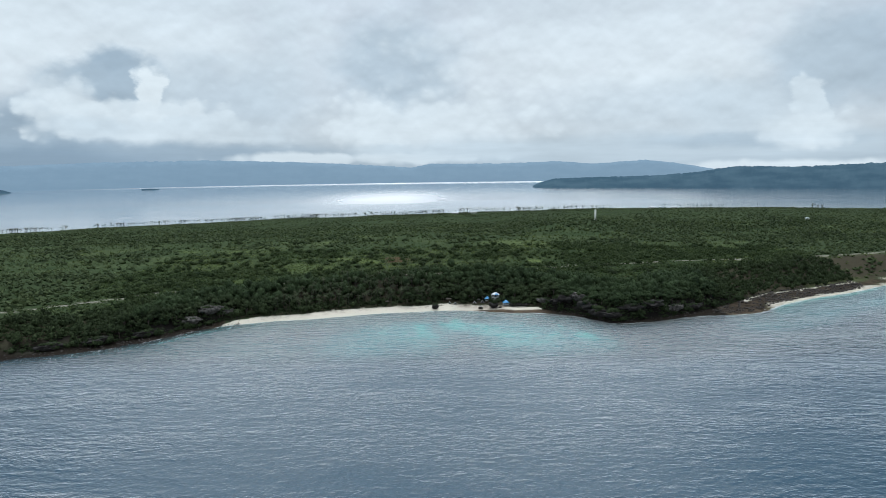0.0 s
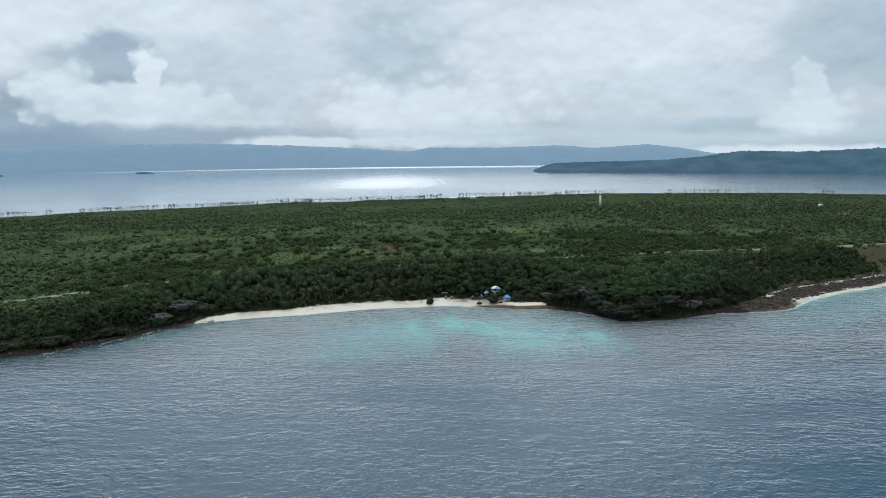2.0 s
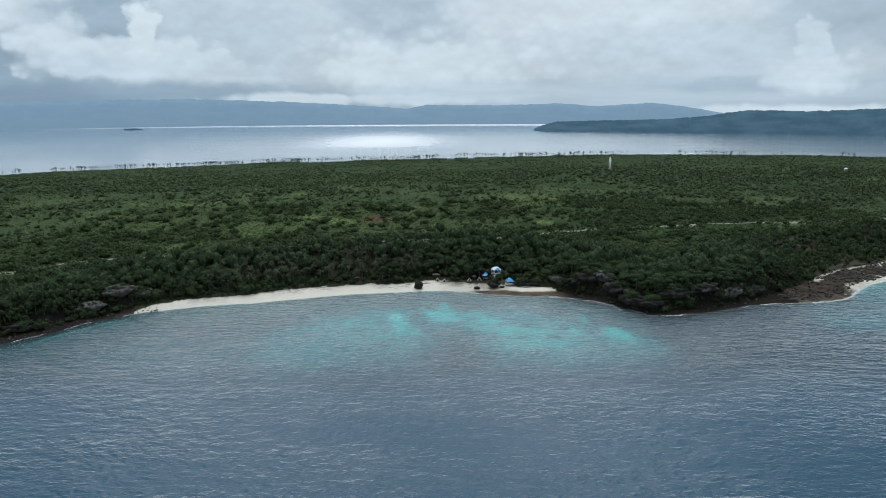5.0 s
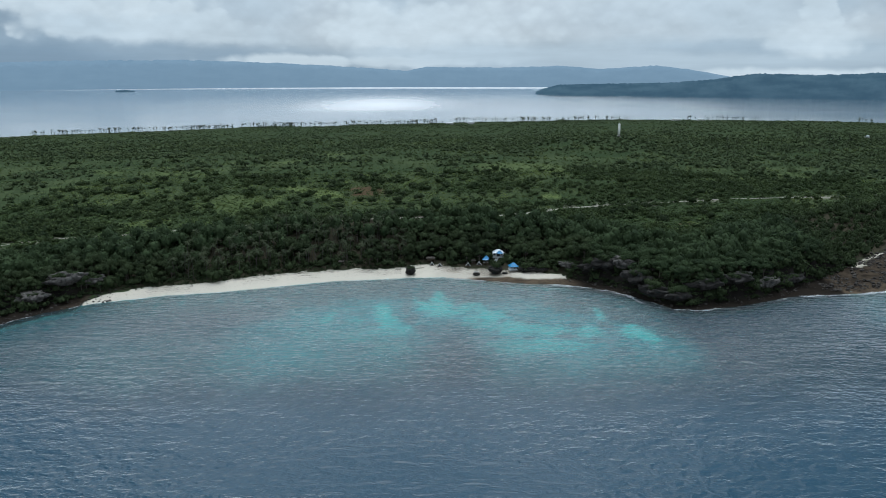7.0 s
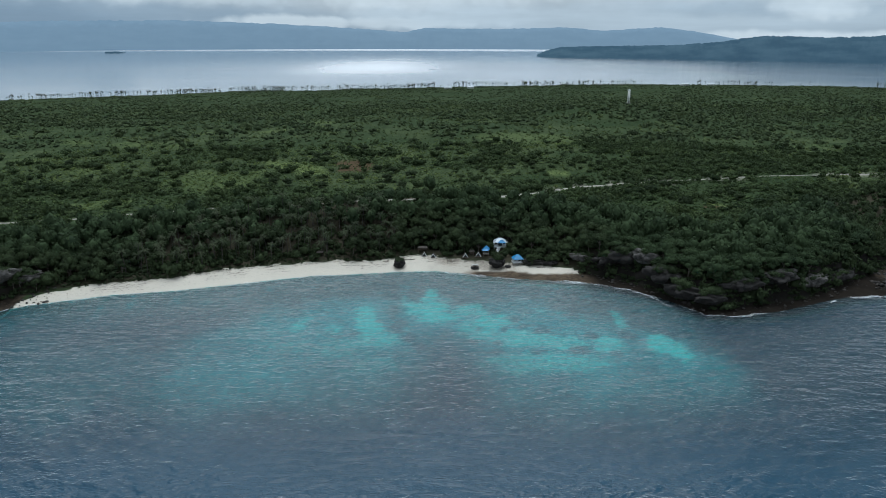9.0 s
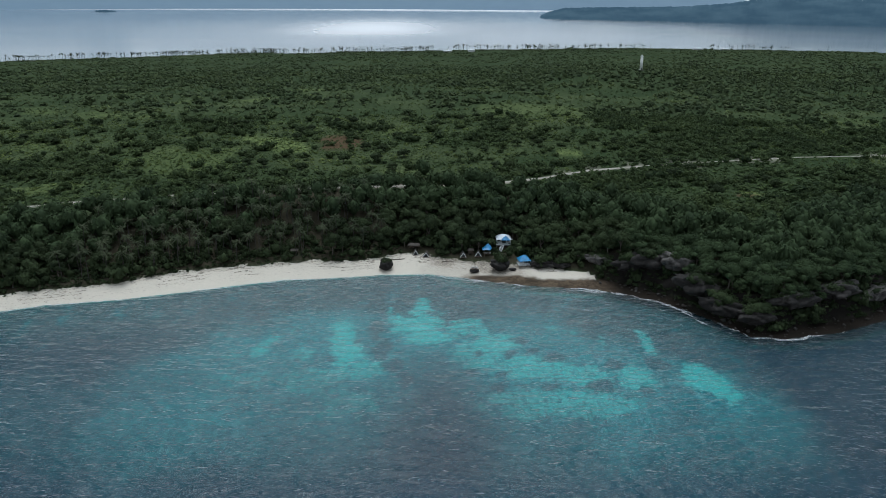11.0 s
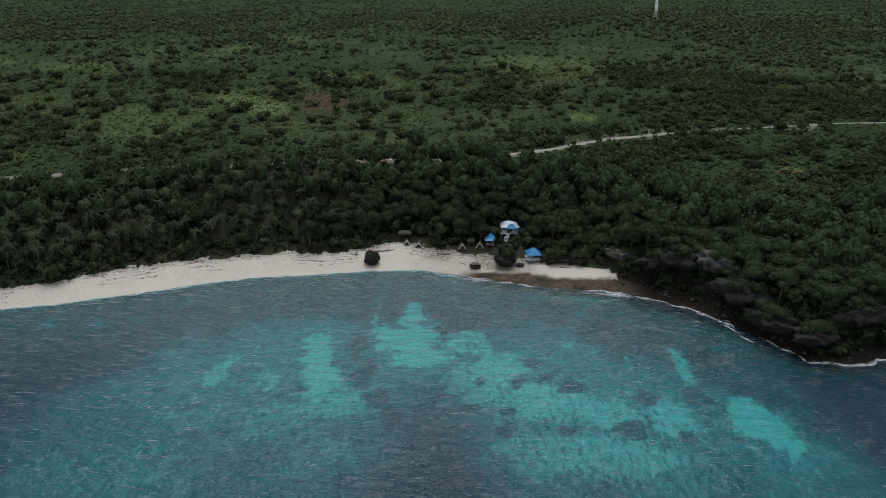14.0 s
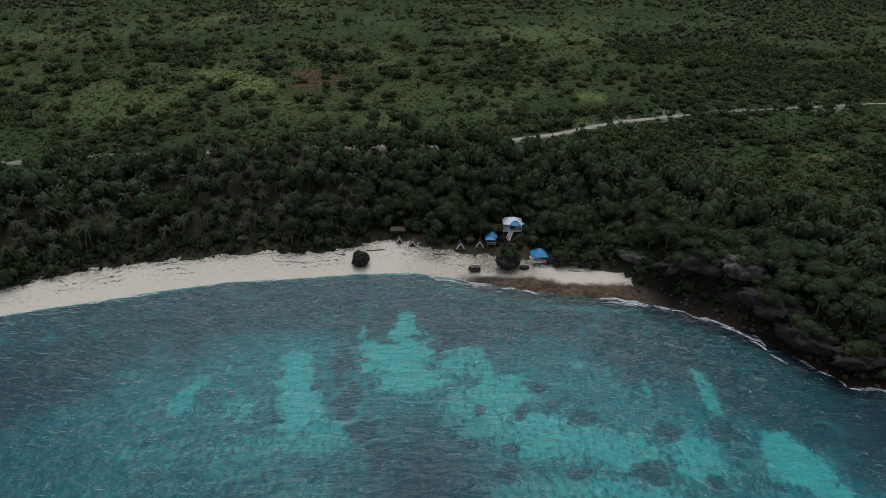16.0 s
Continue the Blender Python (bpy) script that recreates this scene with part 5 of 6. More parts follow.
def gazebo():
    ob = new("lookout_gazebo")
    x, y = 38.2, 4.0
    ob.location = (x, y, ground_z(x, y))
    for px in (-1.3, 1.3):
        for py in (-1.2, 1.2):
            part("post", box(px, py, -0.6, 0.2, 0.2, 3.9), MAT_TIMBER, ob)
    part("deck", box(0, 0, 1.0, 3.2, 3.0, 0.18, 0.03), MAT_TIMBER, ob)
    for k in range(6):
        part("rail", box(-1.4 + k * 0.56, -1.35, 1.18, 0.07, 0.07, 0.8, 0.01), MAT_WHITE, ob)
    part("top_rail", box(0, -1.35, 1.95, 3.0, 0.09, 0.08, 0.01), MAT_WHITE, ob)
    part("lower_roof", hip_roof(-0.4, -0.5, 3.2, 3.7, 3.2, 1.1, 0.6), MAT_BLUE, ob, "lower bright blue roof")
    part("upper_roof", hip_roof(0.3, 0.3, 3.6, 3.4, 3.2, 2.0, 0.1), MAT_BLUE, ob, "steep bright blue roof")
    return tagged(ob, "timber gazebo with two-tier bright blue roof above the beach", "gazebo")


def beach_cottage():
    ob = new("beach_cottage")
    x, y = 54.2, -4.2
    ob.location = (x, y, ground_z(x, y))
    ob.rotation_euler = (0, 0, radians(8))
    for px in (-2.2, 0, 2.2):
        for py in (-2.1, 1.9):
            part("post", box(px, py, -1.2, 0.22, 0.22, 2.0), MAT_CONCRETE, ob)
    part("deck", box(0, -0.3, 0.8, 5.6, 5.0, 0.2, 0.03), MAT_WHITE, ob, "white raised deck")
    part("wall", box(0, 1.8, 1.0, 4.6, 0.14, 1.9), MAT_WHITE, ob)
    for px in (-2.3, 2.3):
        part("wall", box(px, 0.7, 1.0, 0.14, 2.2, 1.9), MAT_WHITE, ob)
    part("front_wall", box(-1.2, -0.5, 1.0, 2.2, 0.14, 1.9), MAT_WHITE, ob)
    part("door", box(0.7, -0.5, 1.0, 1.2, 0.08, 1.85), MAT_DARK, ob, "dark panel for the shaded open doorway")
    part("window", box(-1.2, -0.6, 1.7, 1.2, 0.06, 0.8), MAT_DARK, ob, "dark window")
    for px in (-2.5, 0, 2.5):
        part("veranda_post", box(px, -2.5, 1.0, 0.12, 0.12, 1.9), MAT_WHITE, ob)
    railing(ob, -2.6, 2.6, -2.65, 1.0, 9, 0.75)
    part("roof", hip_roof(0, -0.3, 2.75, 5.5, 5.2, 2.3, 0.9), MAT_BLUE, ob, "bright blue hip roof")
    return tagged(ob, "raised white beach cottage with bright blue roof", "cottage")


def a_frame_hut(x, y, w, h, turn=0.0):
    """A small steep thatched hut with white gable boards."""
    ob = new("a_frame_hut")
    ob.location = (x, y, ground_z(x, y))
    ob.rotation_euler = (0, 0, radians(turn))
    for sx in (-1, 1):
        bm = bmesh.new()
        vs = [(sx * w / 2, -1.6, 0), (0, -1.6, h), (0, 1.6, h), (sx * w / 2, 1.6, 0)]
        th = 0.16
        a = [bm.verts.new(v) for v in vs]
        b = [bm.verts.new((v[0] + sx * th, v[1], v[2] + th * 0.6)) for v in vs]
        bm.faces.new(a), bm.faces.new(b[::-1])
        for i in range(4):
            bm.faces.new((a[i], a[(i + 1) % 4], b[(i + 1) % 4], b[i]))
        part("roof_slope", bm, MAT_THATCH, ob, "dark thatched slope")
        part("gable_board", beam((sx * (w / 2 + 0.1), -1.68, -0.05), (0, -1.68, h + 0.08), 0.24), MAT_WHITE, ob, "white gable board")
    bm = bmesh.new()
    bm.faces.new([bm.verts.new(v) for v in ((-w / 2 + 0.1, -1.2, 0), (w / 2 - 0.1, -1.2, 0), (0, -1.2, h - 0.15))])
    r = bmesh.ops.extrude_face_region(bm, geom=bm.faces[:])
    bmesh.ops.translate(bm, vec=(0, 0.1, 0), verts=[v for v in r["geom"] if isinstance(v, bmesh.types.BMVert)])
    part("gable_wall", bm, MAT_DARK, ob, "dark gable wall")
    part("platform", box(0, -0.1, -0.35, w + 0.3, 3.4, 0.35), MAT_TIMBER, ob)
    return tagged(ob, "small thatched A-frame beach hut with white gable boards", "hut", "huts along the beach")


def thatch_shelter(x, y, w, d, h, label):
    ob = new("thatched_shelter")
    ob.location = (x, y, ground_z(x, y))
    for px in (-w / 2 + 0.2, w / 2 - 0.2):
        for py in (-d / 2 + 0.2, d / 2 - 0.2):
            part("post", box(px, py, -0.5, 0.14, 0.14, h + 0.5), MAT_TIMBER, ob)
    part("roof", hip_roof(0, 0, h, w + 0.6, d + 0.6, 0.9, w * 0.6, 0.18), MAT_THATCH, ob, "grey thatched roof")
    part("bench", box(0, d / 4, 0.35, w * 0.8, 0.5, 0.1), MAT_TIMBER, ob)
    part("back_wall", box(0, d / 2 - 0.15, 0, w - 0.3, 0.08, h * 0.6), MAT_TIMBER, ob)
    return tagged(ob, label, "shelter")


def rock_mesh(seed, rx, ry, h, undercut=0.35, rough=0.27):
    """A pitted coral-rock block, narrowed at the waterline."""
    rng = np.random.default_rng(seed)
    bm = bmesh.new()
    bmesh.ops.create_icosphere(bm, subdivisions=4, radius=1)
    off = Vector(rng.uniform(-50, 50, 3))
    for v in bm.verts:
        c = v.co.copy()
        c.x, c.y = c.x * (1.0 + 0.25 * (1 - abs(c.z))), c.y * (1.0 + 0.25 * (1 - abs(c.z)))
        n = noise.fractal(c * 1.7 + off, 0.7, 2.1, 5)
        k = 1 + n * rough * 1.6 + 0.09 * noise.noise(c * 5 + off) + 0.07 * noise.noise(c * 11 + off)
        low = max(0.0, -c.z - 0.05)
        k2 = k * (1 - undercut * min(1, low * 2.2))
        up = 0.5 + 0.5 * math.copysign(abs(c.z) ** 0.75, c.z)
        v.co = Vector((c.x * rx * k2, c.y * ry * k2, up * h * (1 + n * 0.12) - 0.4))
    return bm


def crown_bush(seed, rx, ry, h, z0, n=320, size=0.4):
    rng = np.random.default_rng(seed)
    lobes = [((0, 0, z0 + h * 0.35), (rx * 0.8, ry * 0.8, h * 0.5))]
    for i in range(6):
        a = rng.uniform(0, 6.28)
        lobes.append(((math.cos(a) * rx * 0.6, math.sin(a) * ry * 0.6, z0 + h * rng.uniform(0.15, 0.55)), (rx * 0.4, ry * 0.4, h * 0.32)))
    return joined([lump_core(rng, ICO1, *l) for l in lobes] + [leaf_cloud(rng, n, size, lobes)])


def rock_outcrop(x, y, rx, ry, h, seed, mat, label, bush=0.0, turn=0.0, undercut=0.12):
    ob = new("rock_outcrop")
    ob.location = (x, y, ground_z(x, y))
    ob.rotation_euler = (0, 0, radians(turn))
    part("rock", rock_mesh(seed, rx, ry, h, undercut, 0.34 if rx > 3.8 else 0.27), mat, ob, "", True)
    if bush:
        raw_part("bush", crown_bush(seed + 7, rx * 1.12, ry * 1.12, bush * 1.35, h * 0.58, int(320 + 30 * rx)), MAT_TREE, ob, "green bushes on its top")
    return tagged(ob, label, "rock")


def lookout_rock():
    """The small rock with a white railed seat."""
    ob = new("lookout_rock")
    ob.location = (32.0, -8.6, ground_z(32.0, -8.6))
    part("rock", rock_mesh(91, 1.7, 1.4, 2.0, 0.35), MAT_STONE, ob, "brown pitted rock", True)
    part("platform", box(0, 0, 1.5, 3.0, 2.2, 0.14, 0.02), MAT_TIMBER, ob)
    for px in (-1.3, 0, 1.3):
        part("post", box(px, -0.9, 1.6, 0.1, 0.1, 1.0, 0.01), MAT_WHITE, ob)
    part("rail", box(0, -0.9, 2.55, 2.8, 0.1, 0.1, 0.01), MAT_WHITE, ob)
    part("seat", box(0, 0.5, 1.65, 2.4, 0.5, 0.4, 0.03), MAT_CONCRETE, ob)
    for sx in (-1, 1):
        part("brace", beam((sx * 1.4, 0.9, 1.6), (sx * 0.6, 0.2, 3.0), 0.1), MAT_WHITE, ob)
    return tagged(ob, "brown shore rock carrying a white railed seat", "lookout")


def white_tower():
    ob = new("white_tower")
    x, y = 248.7, 557.8
    ob.location = (x, y, ground_z(x, y))
    bm = bmesh.new()
    bmesh.ops.create_cone(bm, cap_ends=True, segments=20, radius1=1.7, radius2=1.45, depth=16, matrix=Matrix.Translation((0, 0, 7.6)))
    part("shaft", bm, MAT_WALL, ob, "", True)
    bm = bmesh.new()
    bmesh.ops.create_cone(bm, cap_ends=True, segments=20, radius1=2.1, radius2=2.1, depth=0.5, matrix=Matrix.Translation((0, 0, 15.7)))
    part("gallery", bm, MAT_WALL, ob)
    bm = bmesh.new()
    bmesh.ops.create_cone(bm, cap_ends=True, segments=16, radius1=1.2, radius2=0.7, depth=1.6, matrix=Matrix.Translation((0, 0, 16.7)))
    part("cap", bm, MAT_WALL, ob)
    part("base", box(0, 0, -1.0, 5.0, 5.0, 1.6), MAT_CONCRETE, ob)
    part("door", box(0, -1.68, 0.6, 0.9, 0.2, 2.0), MAT_DARK, ob, "dark door")
    return tagged(ob, "tall slender white tower rising from the scrub", "tower")


def far_house(x, y, w, d, roof_mat, label):
    ob = new("far_house")
    ob.location = (x, y, ground_z(x, y))
    part("wall", box(0, 0, -0.5, w, d, 3.8), MAT_WHITE, ob)
    part("roof", hip_roof(0, 0, 3.2, w + 1.2, d + 1.2, 1.8, w * 0.5), roof_mat, ob)
    for k in (-0.3, 0.05):
        part("window", box(k * w, -d / 2 - 0.02, 1.0, 1.2, 0.1, 1.2), MAT_DARK, ob, "dark window")
    part("door", box(0.33 * w, -d / 2 - 0.02, 0, 1.0, 0.1, 2.1), MAT_DARK, ob, "dark door")
    return tagged(ob, label, "house", "houses on the far ridge")


def beach_log(x, y, length, turn, r, label):
    rng = np.random.default_rng(int(abs(x * 7 + y * 3)) + 500)
    ob = new("driftwood_log")
    ob.location = (x, y, ground_z(x, y) + r * 0.6)
    ob.rotation_euler = (0, 0, radians(turn))
    pts = [(k * length - length / 2, rng.normal() * 0.15, rng.normal() * 0.06) for k in np.linspace(0, 1, 6)]
    raw_part("stem", tube(pts, np.linspace(r, r * 0.5, 6)), MAT_BARK, ob, "", True)
    raw_part("branch", tube([pts[3], (pts[3][0] + 0.5, 0.7, 0.4), (pts[3][0] + 0.9, 1.1, 0.5)], (r * 0.5, r * 0.3, r * 0.15), 5), MAT_BARK, ob, "", True)
    return tagged(ob, label, "driftwood")


def offset_line(line, d):
    """A polyline moved by d metres to its right."""
    out = []
    for i, p in enumerate(line):
        a, b = line[max(i - 1, 0)], line[min(i + 1, len(line) - 1)]
        n = Vector((b[1] - a[1], -(b[0] - a[0]))).normalized()
        out.append((p[0] + n.x * d, p[1] + n.y * d))
    return out


def build_surf():
    """Broken lines of white water along the shore, as ragged strips lying on the sea."""
    rng = np.random.default_rng(3)
    vs, fs = [], []
    for off, thr, wmax, x0, x1 in ((0.4, 0.52, 0.4, -205, 20), (0.6, 0.50, 0.85, 13, 125), (0.8, 0.50, 0.7, 125, 205), (2.0, 0.57, 0.6, 16, 205), (3.4, 0.60, 0.5, 30, 175), (1.2, 0.44, 1.4, 205, 460), (6.0, 0.55, 1.0, 270, 440), (11, 0.60, 0.9, 285, 460), (1.0, 0.54, 0.9, -460, -200), (4.6, 0.64, 0.4, 60, 140)):
        line = offset_line(COAST_FRONT, off)
        pts = []
        for (xa, ya), (xb, yb) in zip(line, line[1:]):
            n = max(2, int(math.hypot(xb - xa, yb - ya) / 0.55))
            pts += [(xa + (xb - xa) * k / n, ya + (yb - ya) * k / n) for k in range(n)]
        pts = [p for p in pts if x0 < p[0] < x1]
        for i, (x, y) in enumerate(pts[:-1]):
            n = float(fbm(np.array([x * 1.0]), np.array([y + off * 31]), 16)[0])
            if n < thr:
                continue
            dx, dy = pts[i + 1][0] - x, pts[i + 1][1] - y
            l = math.hypot(dx, dy)
            nx, ny = dy / l, -dx / l
            sway = (float(vnoise(np.array([x]), np.array([y]), 4.0)[0]) - 0.5) * 2.6
            w = wmax * min(1, (n - thr) * 9)
            for _ in range(int(4 + 20 * w)):
                o, k = sway + rng.normal() * w * 0.55, rng.uniform(0, 1)
                cx, cy = x + dx * k + nx * o, y + dy * k + ny * o
                r, a = rng.uniform(0.06, 0.24), rng.uniform(0, 6.28)
                q = len(vs)
                z = 0.07 + rng.uniform(0, 0.2) * w
                vs += [(cx + r * rng.uniform(0.5, 1.3) * math.cos(a + j * 1.57), cy + 0.6 * r * rng.uniform(0.5, 1.3) * math.sin(a + j * 1.57), z + rng.uniform(0, 0.06)) for j in range(4)]
                fs += [(q, q + 1, q + 2), (q, q + 2, q + 3)]
    tagged(new("surf", mesh_from("surf", vs, fs, MAT_FOAM)), "white surf breaking along the shore and reef", "surf", kind="stuff")


def build_shore_rubble():
    """Broken limestone along the rocky shores and on the reef spit."""
    rng = np.random.default_rng(14)
    t = []
    for i in range(6):
        v, f = lump_core(rng, ICO1, (0, 0, 0.25), (1.0, rng.uniform(0.6, 0.9), rng.uniform(0.45, 0.8)))
        t.append((v + rng.normal(size=v.shape) * 0.10, f))
    x, y = jitter_grid(rng, -330, 420, -200, 110, 2.0)
    s = terrain_at(x, y)
    bare = (s["du"] < 2.5) & (s["dc"] > -1.5)
    thick = np.where(x < -165, 0.55, np.where(x > 225, 0.9 * (s["dc"] > 5) * (fbm(x, y, 14) > 0.36), np.where(x > 84, 0.7 * np.exp(-((s["du"] + 1) / 2.5) ** 2) + 0.10, 0.0)))
    ok = bare & (rng.random(len(x)) < thick)
    n = int(ok.sum())
    sp = np.stack([x[ok], y[ok], np.maximum(s["z"][ok], 0) - 0.1, (0.35 + 1.0 * rng.random(n) ** 2.2) * np.where(x[ok] > 225, 1.5, 1.0), rng.uniform(0.7, 1.2, n), rng.uniform(0, 6.28, n), rng.integers(0, 99, n)], -1)
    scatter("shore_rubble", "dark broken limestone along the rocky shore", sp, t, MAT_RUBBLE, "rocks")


def build_wrack():
    """Driftwood, dead fronds and rubble along the top of the beach."""
    rng = np.random.default_rng(8)
    vs, fs = [], []
    x, y = jitter_grid(rng, -150, 62, -60, 16, 0.6)
    s = terrain_at(x, y)
    bend = 2.4 * (vnoise(x, y, 17) - 0.5) + 1.0 * (vnoise(x, y, 5) - 0.5)
    gaps = sstep(0.3, 0.5, vnoise(x + 80, y, 9))
    dense = np.exp(-((s["du"] + 0.6) / 1.5) ** 2) * 0.6 + (np.exp(-((s["du"] + 2.6 + bend) / 0.35) ** 2) * 0.9 + np.exp(-((s["du"] + 4.6 + bend) / 0.4) ** 2) * 0.95 + np.exp(-((s["du"] + 7.0 + bend * 1.3) / 0.35) ** 2) * 0.8) * gaps * (x < 12) + (x > 6) * (x < 42) * (s["du"] > -8) * (s["du"] < 1) * 0.14
    ok = (rng.random(len(x)) < dense) & (s["dc"] > 2)
    for px, py, pz in zip(x[ok], y[ok], s["z"][ok]):
        a, l, r = rng.normal() * 0.35 + (0.33 if px < 0 else -0.15), rng.uniform(0.3, 1.5), rng.uniform(0.04, 0.13)
        d = np.array([math.cos(a), math.sin(a), 0]) * l / 2
        u = np.array([-math.sin(a), math.cos(a), 0]) * r
        p = np.array([px, py, pz + 0.12])
        k = len(vs)
        vs += [p - d - u, p - d + u, p + d, p + [0, 0, r * 1.5]]
        fs += [(k, k + 1, k + 3), (k + 1, k + 2, k + 3), (k + 2, k, k + 3), (k, k + 2, k + 1)]
    tagged(new("beach_wrack", mesh_from("beach_wrack", vs, fs, MAT_BARK)), "dark driftwood and dead fronds strewn along the beach", "wrack", kind="stuff")


def build_road():
    """The pale coral track across the plateau, a thin crowned bed on the ground."""
    pts = []
    for (xa, ya), (xb, yb) in zip(ROAD, ROAD[1:]):
        n = max(2, int(math.hypot(xb - xa, yb - ya) / 1.6))
        pts += [(xa + (xb - xa) * k / n, ya + (yb - ya) * k / n) for k in range(n)]
    p = np.array(pts)
    for _ in range(6):
        p[1:-1] = (p[:-2] + 2 * p[1:-1] + p[2:]) / 4
    d = np.gradient(p, axis=0)
    nrm = np.stack([-d[:, 1], d[:, 0]], -1) / np.hypot(d[:, 0], d[:, 1])[:, None]
    w = (0.6 - 0.2 * (1 - sstep(-140, -80, p[:, 0])) + 0.7 * sstep(30, 60, p[:, 0]) - 0.6 * sstep(120, 150, p[:, 0])) * (0.75 + 0.5 * vnoise(p[:, 0], p[:, 1], 7))
    rows = []
    for k, up in ((-1.25, -0.3), (-1, 0.18), (0, 0.26), (1, 0.18), (1.25, -0.3)):
        q = p + nrm * (w * k)[:, None]
        z = np.maximum(terrain_at(q[:, 0], q[:, 1])["z"], terrain_at(p[:, 0], p[:, 1])["z"]) + up
        rows.append(np.stack([q[:, 0], q[:, 1], z], -1))
    me = mesh_from("road", np.concatenate(rows), grid_faces(len(p), 5), MAT_ROAD, True)
    tagged(new("road", me), "pale unpaved coral track through the scrub", "road", kind="structure")


MAT_ROAD = plain("coral_gravel", (0.25, 0.235, 0.20), 0.95, 0.25, 0.4, bump=0.02)
build_road()
stilt_house()
gazebo()
beach_cottage()
for hx, hy, hw, hh, ht in ((5.2, 10.6, 2.3, 2.0, 4), (10.3, 8.4, 2.7, 1.9, -6), (27.2, 4.2, 2.6, 2.0, 3), (34.2, 4.4, 2.8, 2.2, -4)):
    a_frame_hut(hx, hy, hw, hh, ht)
thatch_shelter(4.4, 13.6, 5.0, 3.2, 2.2, "open shelter with grey thatched roof behind the huts")
thatch_shelter(30.8, 5.4, 2.4, 2.0, 2.0, "small grey thatched shelter between two huts")
thatch_shelter(-50.0, 3.6, 3.0, 2.4, 1.9, "small grey thatched shelter under the palms")
thatch_shelter(-63.0, 1.5, 2.6, 2.2, 1.8, "low weathered thatched shelter at the grove's edge")
rock_outcrop(-7.4, -5.6, 2.3, 2.0, 5.4, 11, MAT_STONE, "dark sea stack on the beach topped with bushes", 2.0, 15, 0.05)
rock_outcrop(43.4, -8.0, 3.3, 2.9, 5.4, 12, MAT_STONE, "large undercut rock on the sand crowned with green bushes", 4.6, 0, 0.25)
lookout_rock()
rock_outcrop(49.0, -8.4, 1.4, 1.1, 1.3, 13, MAT_STONE, "small brown boulder in front of the cottage")
rock_outcrop(62.5, -6.0, 4.0, 2.8, 3.4, 14, MAT_STONE, "dark shore rock overgrown with bushes", 3.2)
rock_outcrop(70.5, -7.0, 3.0, 2.6, 3.0, 19, MAT_STONE, "dark shore rock overgrown with shrubs", 3.0)
rock_outcrop(86, -11, 4.2, 3.0, 4.8, 15, MAT_PALE_STONE, "pale weathered limestone block at the beach's end", 1.8, -20)
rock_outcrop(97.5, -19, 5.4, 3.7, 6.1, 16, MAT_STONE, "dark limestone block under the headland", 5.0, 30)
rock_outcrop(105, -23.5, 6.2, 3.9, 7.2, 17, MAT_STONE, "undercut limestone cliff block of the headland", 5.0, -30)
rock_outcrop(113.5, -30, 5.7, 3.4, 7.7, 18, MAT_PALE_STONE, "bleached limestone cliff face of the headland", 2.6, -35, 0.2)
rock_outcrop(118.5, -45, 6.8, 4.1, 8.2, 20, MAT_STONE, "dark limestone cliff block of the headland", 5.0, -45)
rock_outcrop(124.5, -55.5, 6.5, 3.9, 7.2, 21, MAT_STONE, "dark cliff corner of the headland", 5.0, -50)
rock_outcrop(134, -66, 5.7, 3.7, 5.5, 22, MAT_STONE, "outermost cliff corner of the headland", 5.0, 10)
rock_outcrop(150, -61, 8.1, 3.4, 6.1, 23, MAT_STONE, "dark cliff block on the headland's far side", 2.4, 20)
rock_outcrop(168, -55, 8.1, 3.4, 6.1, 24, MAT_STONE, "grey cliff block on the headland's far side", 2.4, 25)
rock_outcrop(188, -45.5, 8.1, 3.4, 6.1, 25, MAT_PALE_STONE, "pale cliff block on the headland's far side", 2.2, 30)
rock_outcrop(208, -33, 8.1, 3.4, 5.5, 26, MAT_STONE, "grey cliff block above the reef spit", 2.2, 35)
rock_outcrop(-188, -55, 6.8, 3.7, 7.2, 27, MAT_PALE_STONE, "pale limestone cliff face beyond the beach", 2.4, 40)
rock_outcrop(-178, -46, 5.4, 3.4, 5, 28, MAT_PALE_STONE, "pale limestone block at the beach's far end", 1.8, 30)
rock_outcrop(-199, -71, 6.1, 3.7, 6.5, 29, MAT_PALE_STONE, "pale overgrown cliff of the wooded shore", 2.4, 45)
rock_outcrop(-221, -103, 6.1, 3.7, 5.5, 30, MAT_STONE, "dark overgrown rock by the water", 2.4, 45)
rock_outcrop(-246, -127, 6.8, 3.7, 5.5, 31, MAT_STONE, "dark shore rock with hanging shrubs", 2.4, 35)
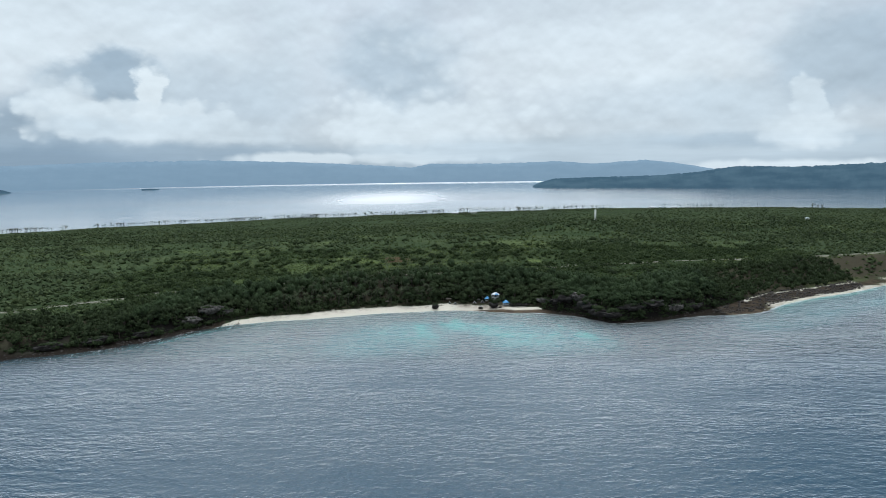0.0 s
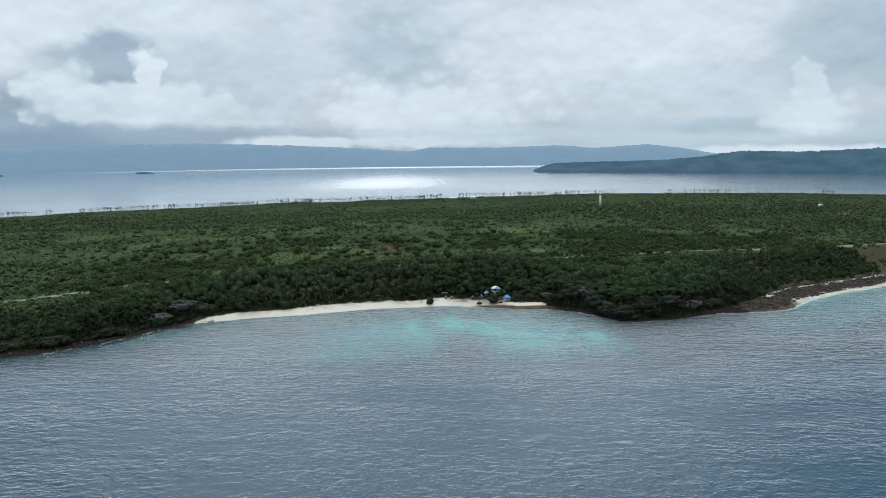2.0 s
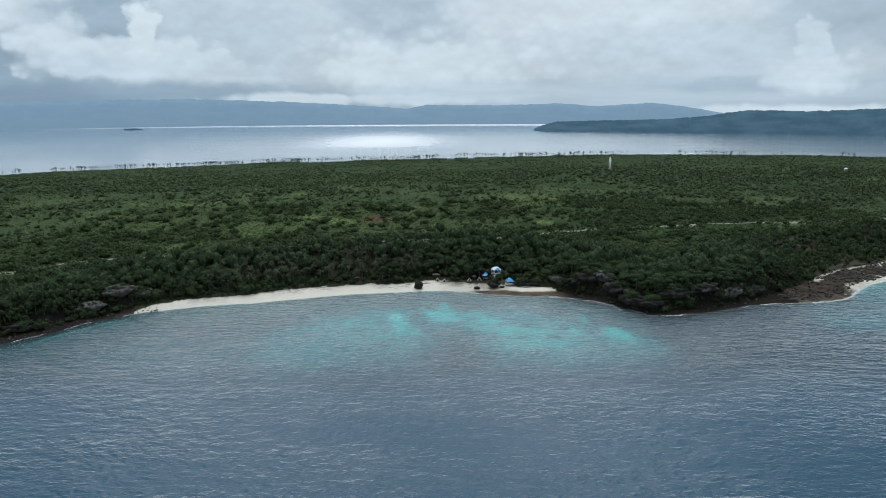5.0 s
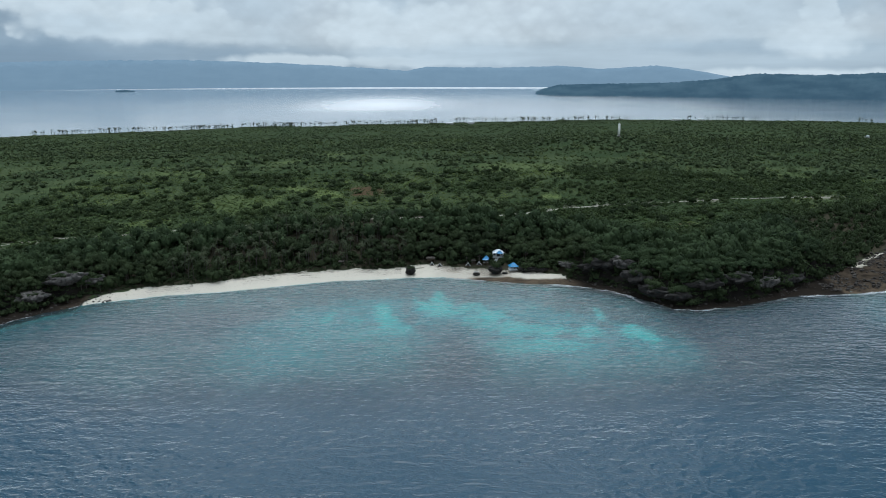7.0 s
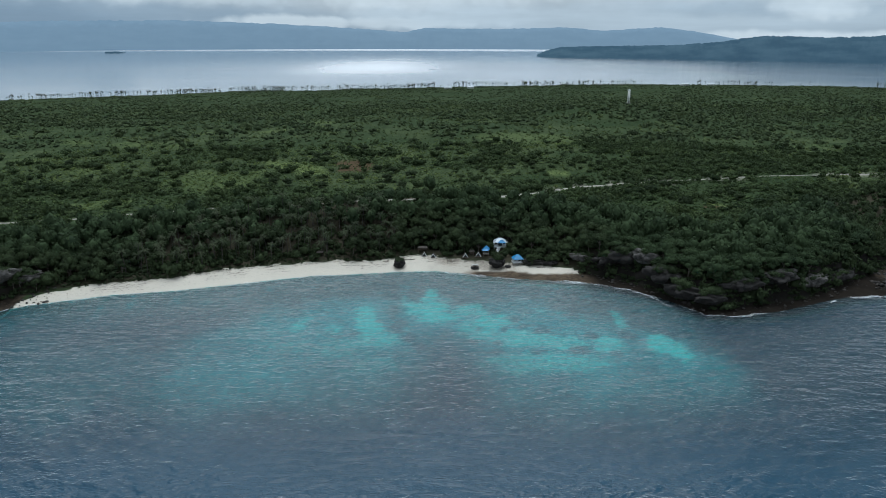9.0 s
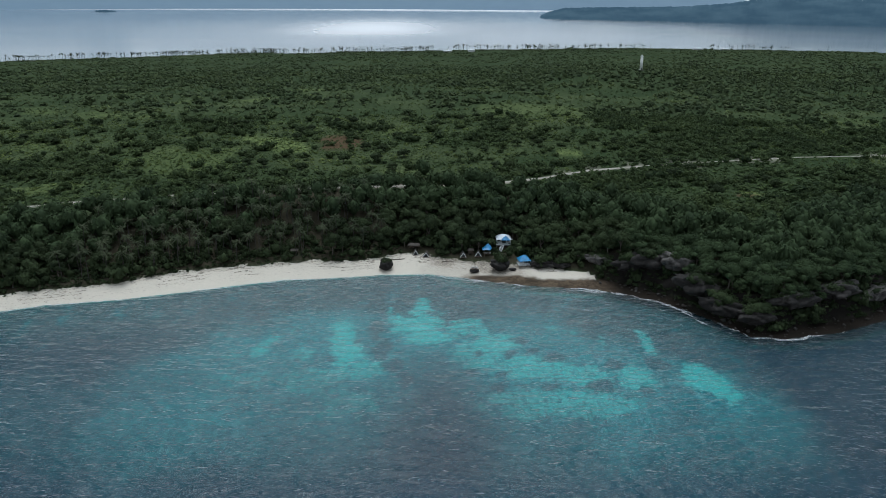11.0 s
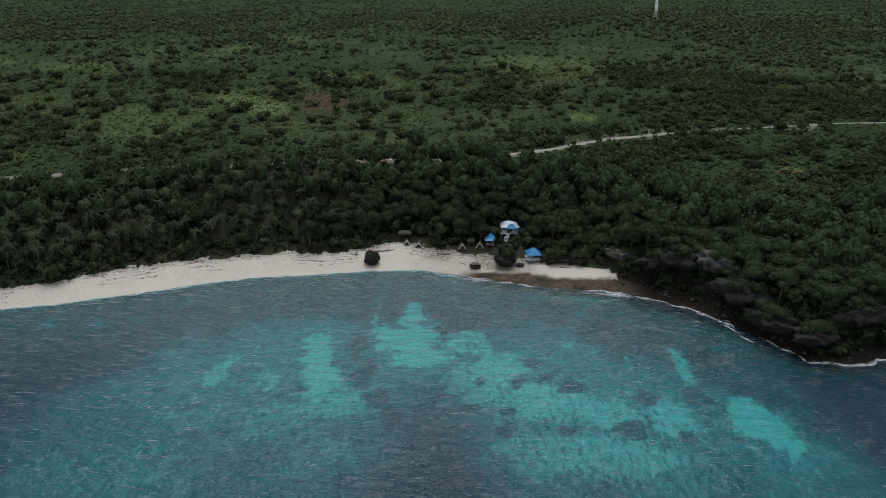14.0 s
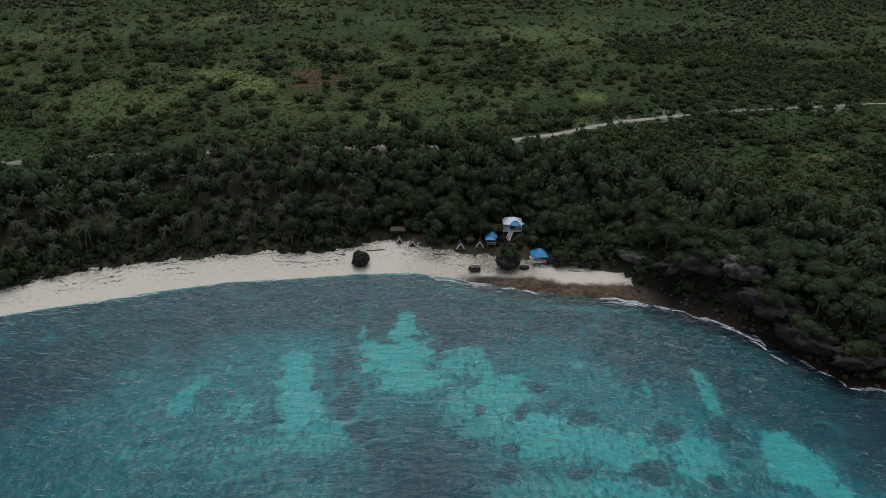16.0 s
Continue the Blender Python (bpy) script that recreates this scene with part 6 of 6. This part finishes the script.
rock_outcrop(-272, -141, 6.8, 3.7, 5.5, 32, MAT_STONE, "dark rocky point overgrown with shrubs", 2.4, 30)
for bx, by, br, bh, bs in ((42.2, 8.2, 2.4, 2.6, 71), (49.6, 8.6, 2.6, 2.8, 72), (51.6, 12.0, 2.8, 3.4, 73), (41.0, 13.0, 2.6, 3.4, 74), (16.5, 8.0, 2.6, 3.4, 75), (19.5, 7.0, 2.2, 2.6, 76), (23.0, 7.5, 2.4, 3.0, 77)):
    shrub = new("shrub")
    shrub.location = (bx, by, ground_z(bx, by) - 0.2)
    raw_part("leaves", crown_bush(bs, br, br, bh, 0.0, 260, 0.36), MAT_TREE, shrub)
    raw_part("stem", tube([(0, 0, -0.4), (0.1, 0, 0.5), (0.2, 0.1, bh * 0.6)], (0.14, 0.1, 0.06), 6), MAT_BARK, shrub, "", True)
    tagged(shrub, "dense green shrub beside the beach buildings", "shrub", "shrubs round the buildings")
rock_outcrop(118, -19, 4.2, 2.6, 5.5, 33, MAT_PALE_STONE, "pale bare rock face high on the wooded headland", 0.0, -40)
rock_outcrop(125, -38.5, 3.6, 2.4, 5.0, 34, MAT_PALE_STONE, "pale limestone knob between the headland trees", 0.0, -45)
white_tower()
far_house(505, 1130, 16, 10, MAT_PALE_ROOF, "low white house among trees on the ridge")
far_house(560, 1140, 14, 9, MAT_PALE_ROOF, "white ridge house half hidden by trees")
far_house(30, 1120, 15, 9, MAT_PALE_ROOF, "white house among palms near the far shore")
far_house(75, 1125, 13, 9, MAT_PALE_ROOF, "small white house among far palms")
far_house(680, 730, 6, 5, MAT_PALE_ROOF, "white house in the far scrub")
beach_log(-3.0, 4.0, 7.0, 12, 0.3, "long dark driftwood log at the top of the beach")
beach_log(-15.0, 0.0, 4.0, -10, 0.2, "dark driftwood log on the white sand")
beach_log(20.0, 1.0, 5.0, -14, 0.22, "grey driftwood log below the huts")
beach_log(-72.0, -9.0, 4.0, 18, 0.2, "driftwood log lying along the beach")
beach_log(66.0, -10.6, 4.6, -8, 0.18, "pale driftwood log at the foot of the rocks")
build_surf()
build_shore_rubble()
build_wrack()
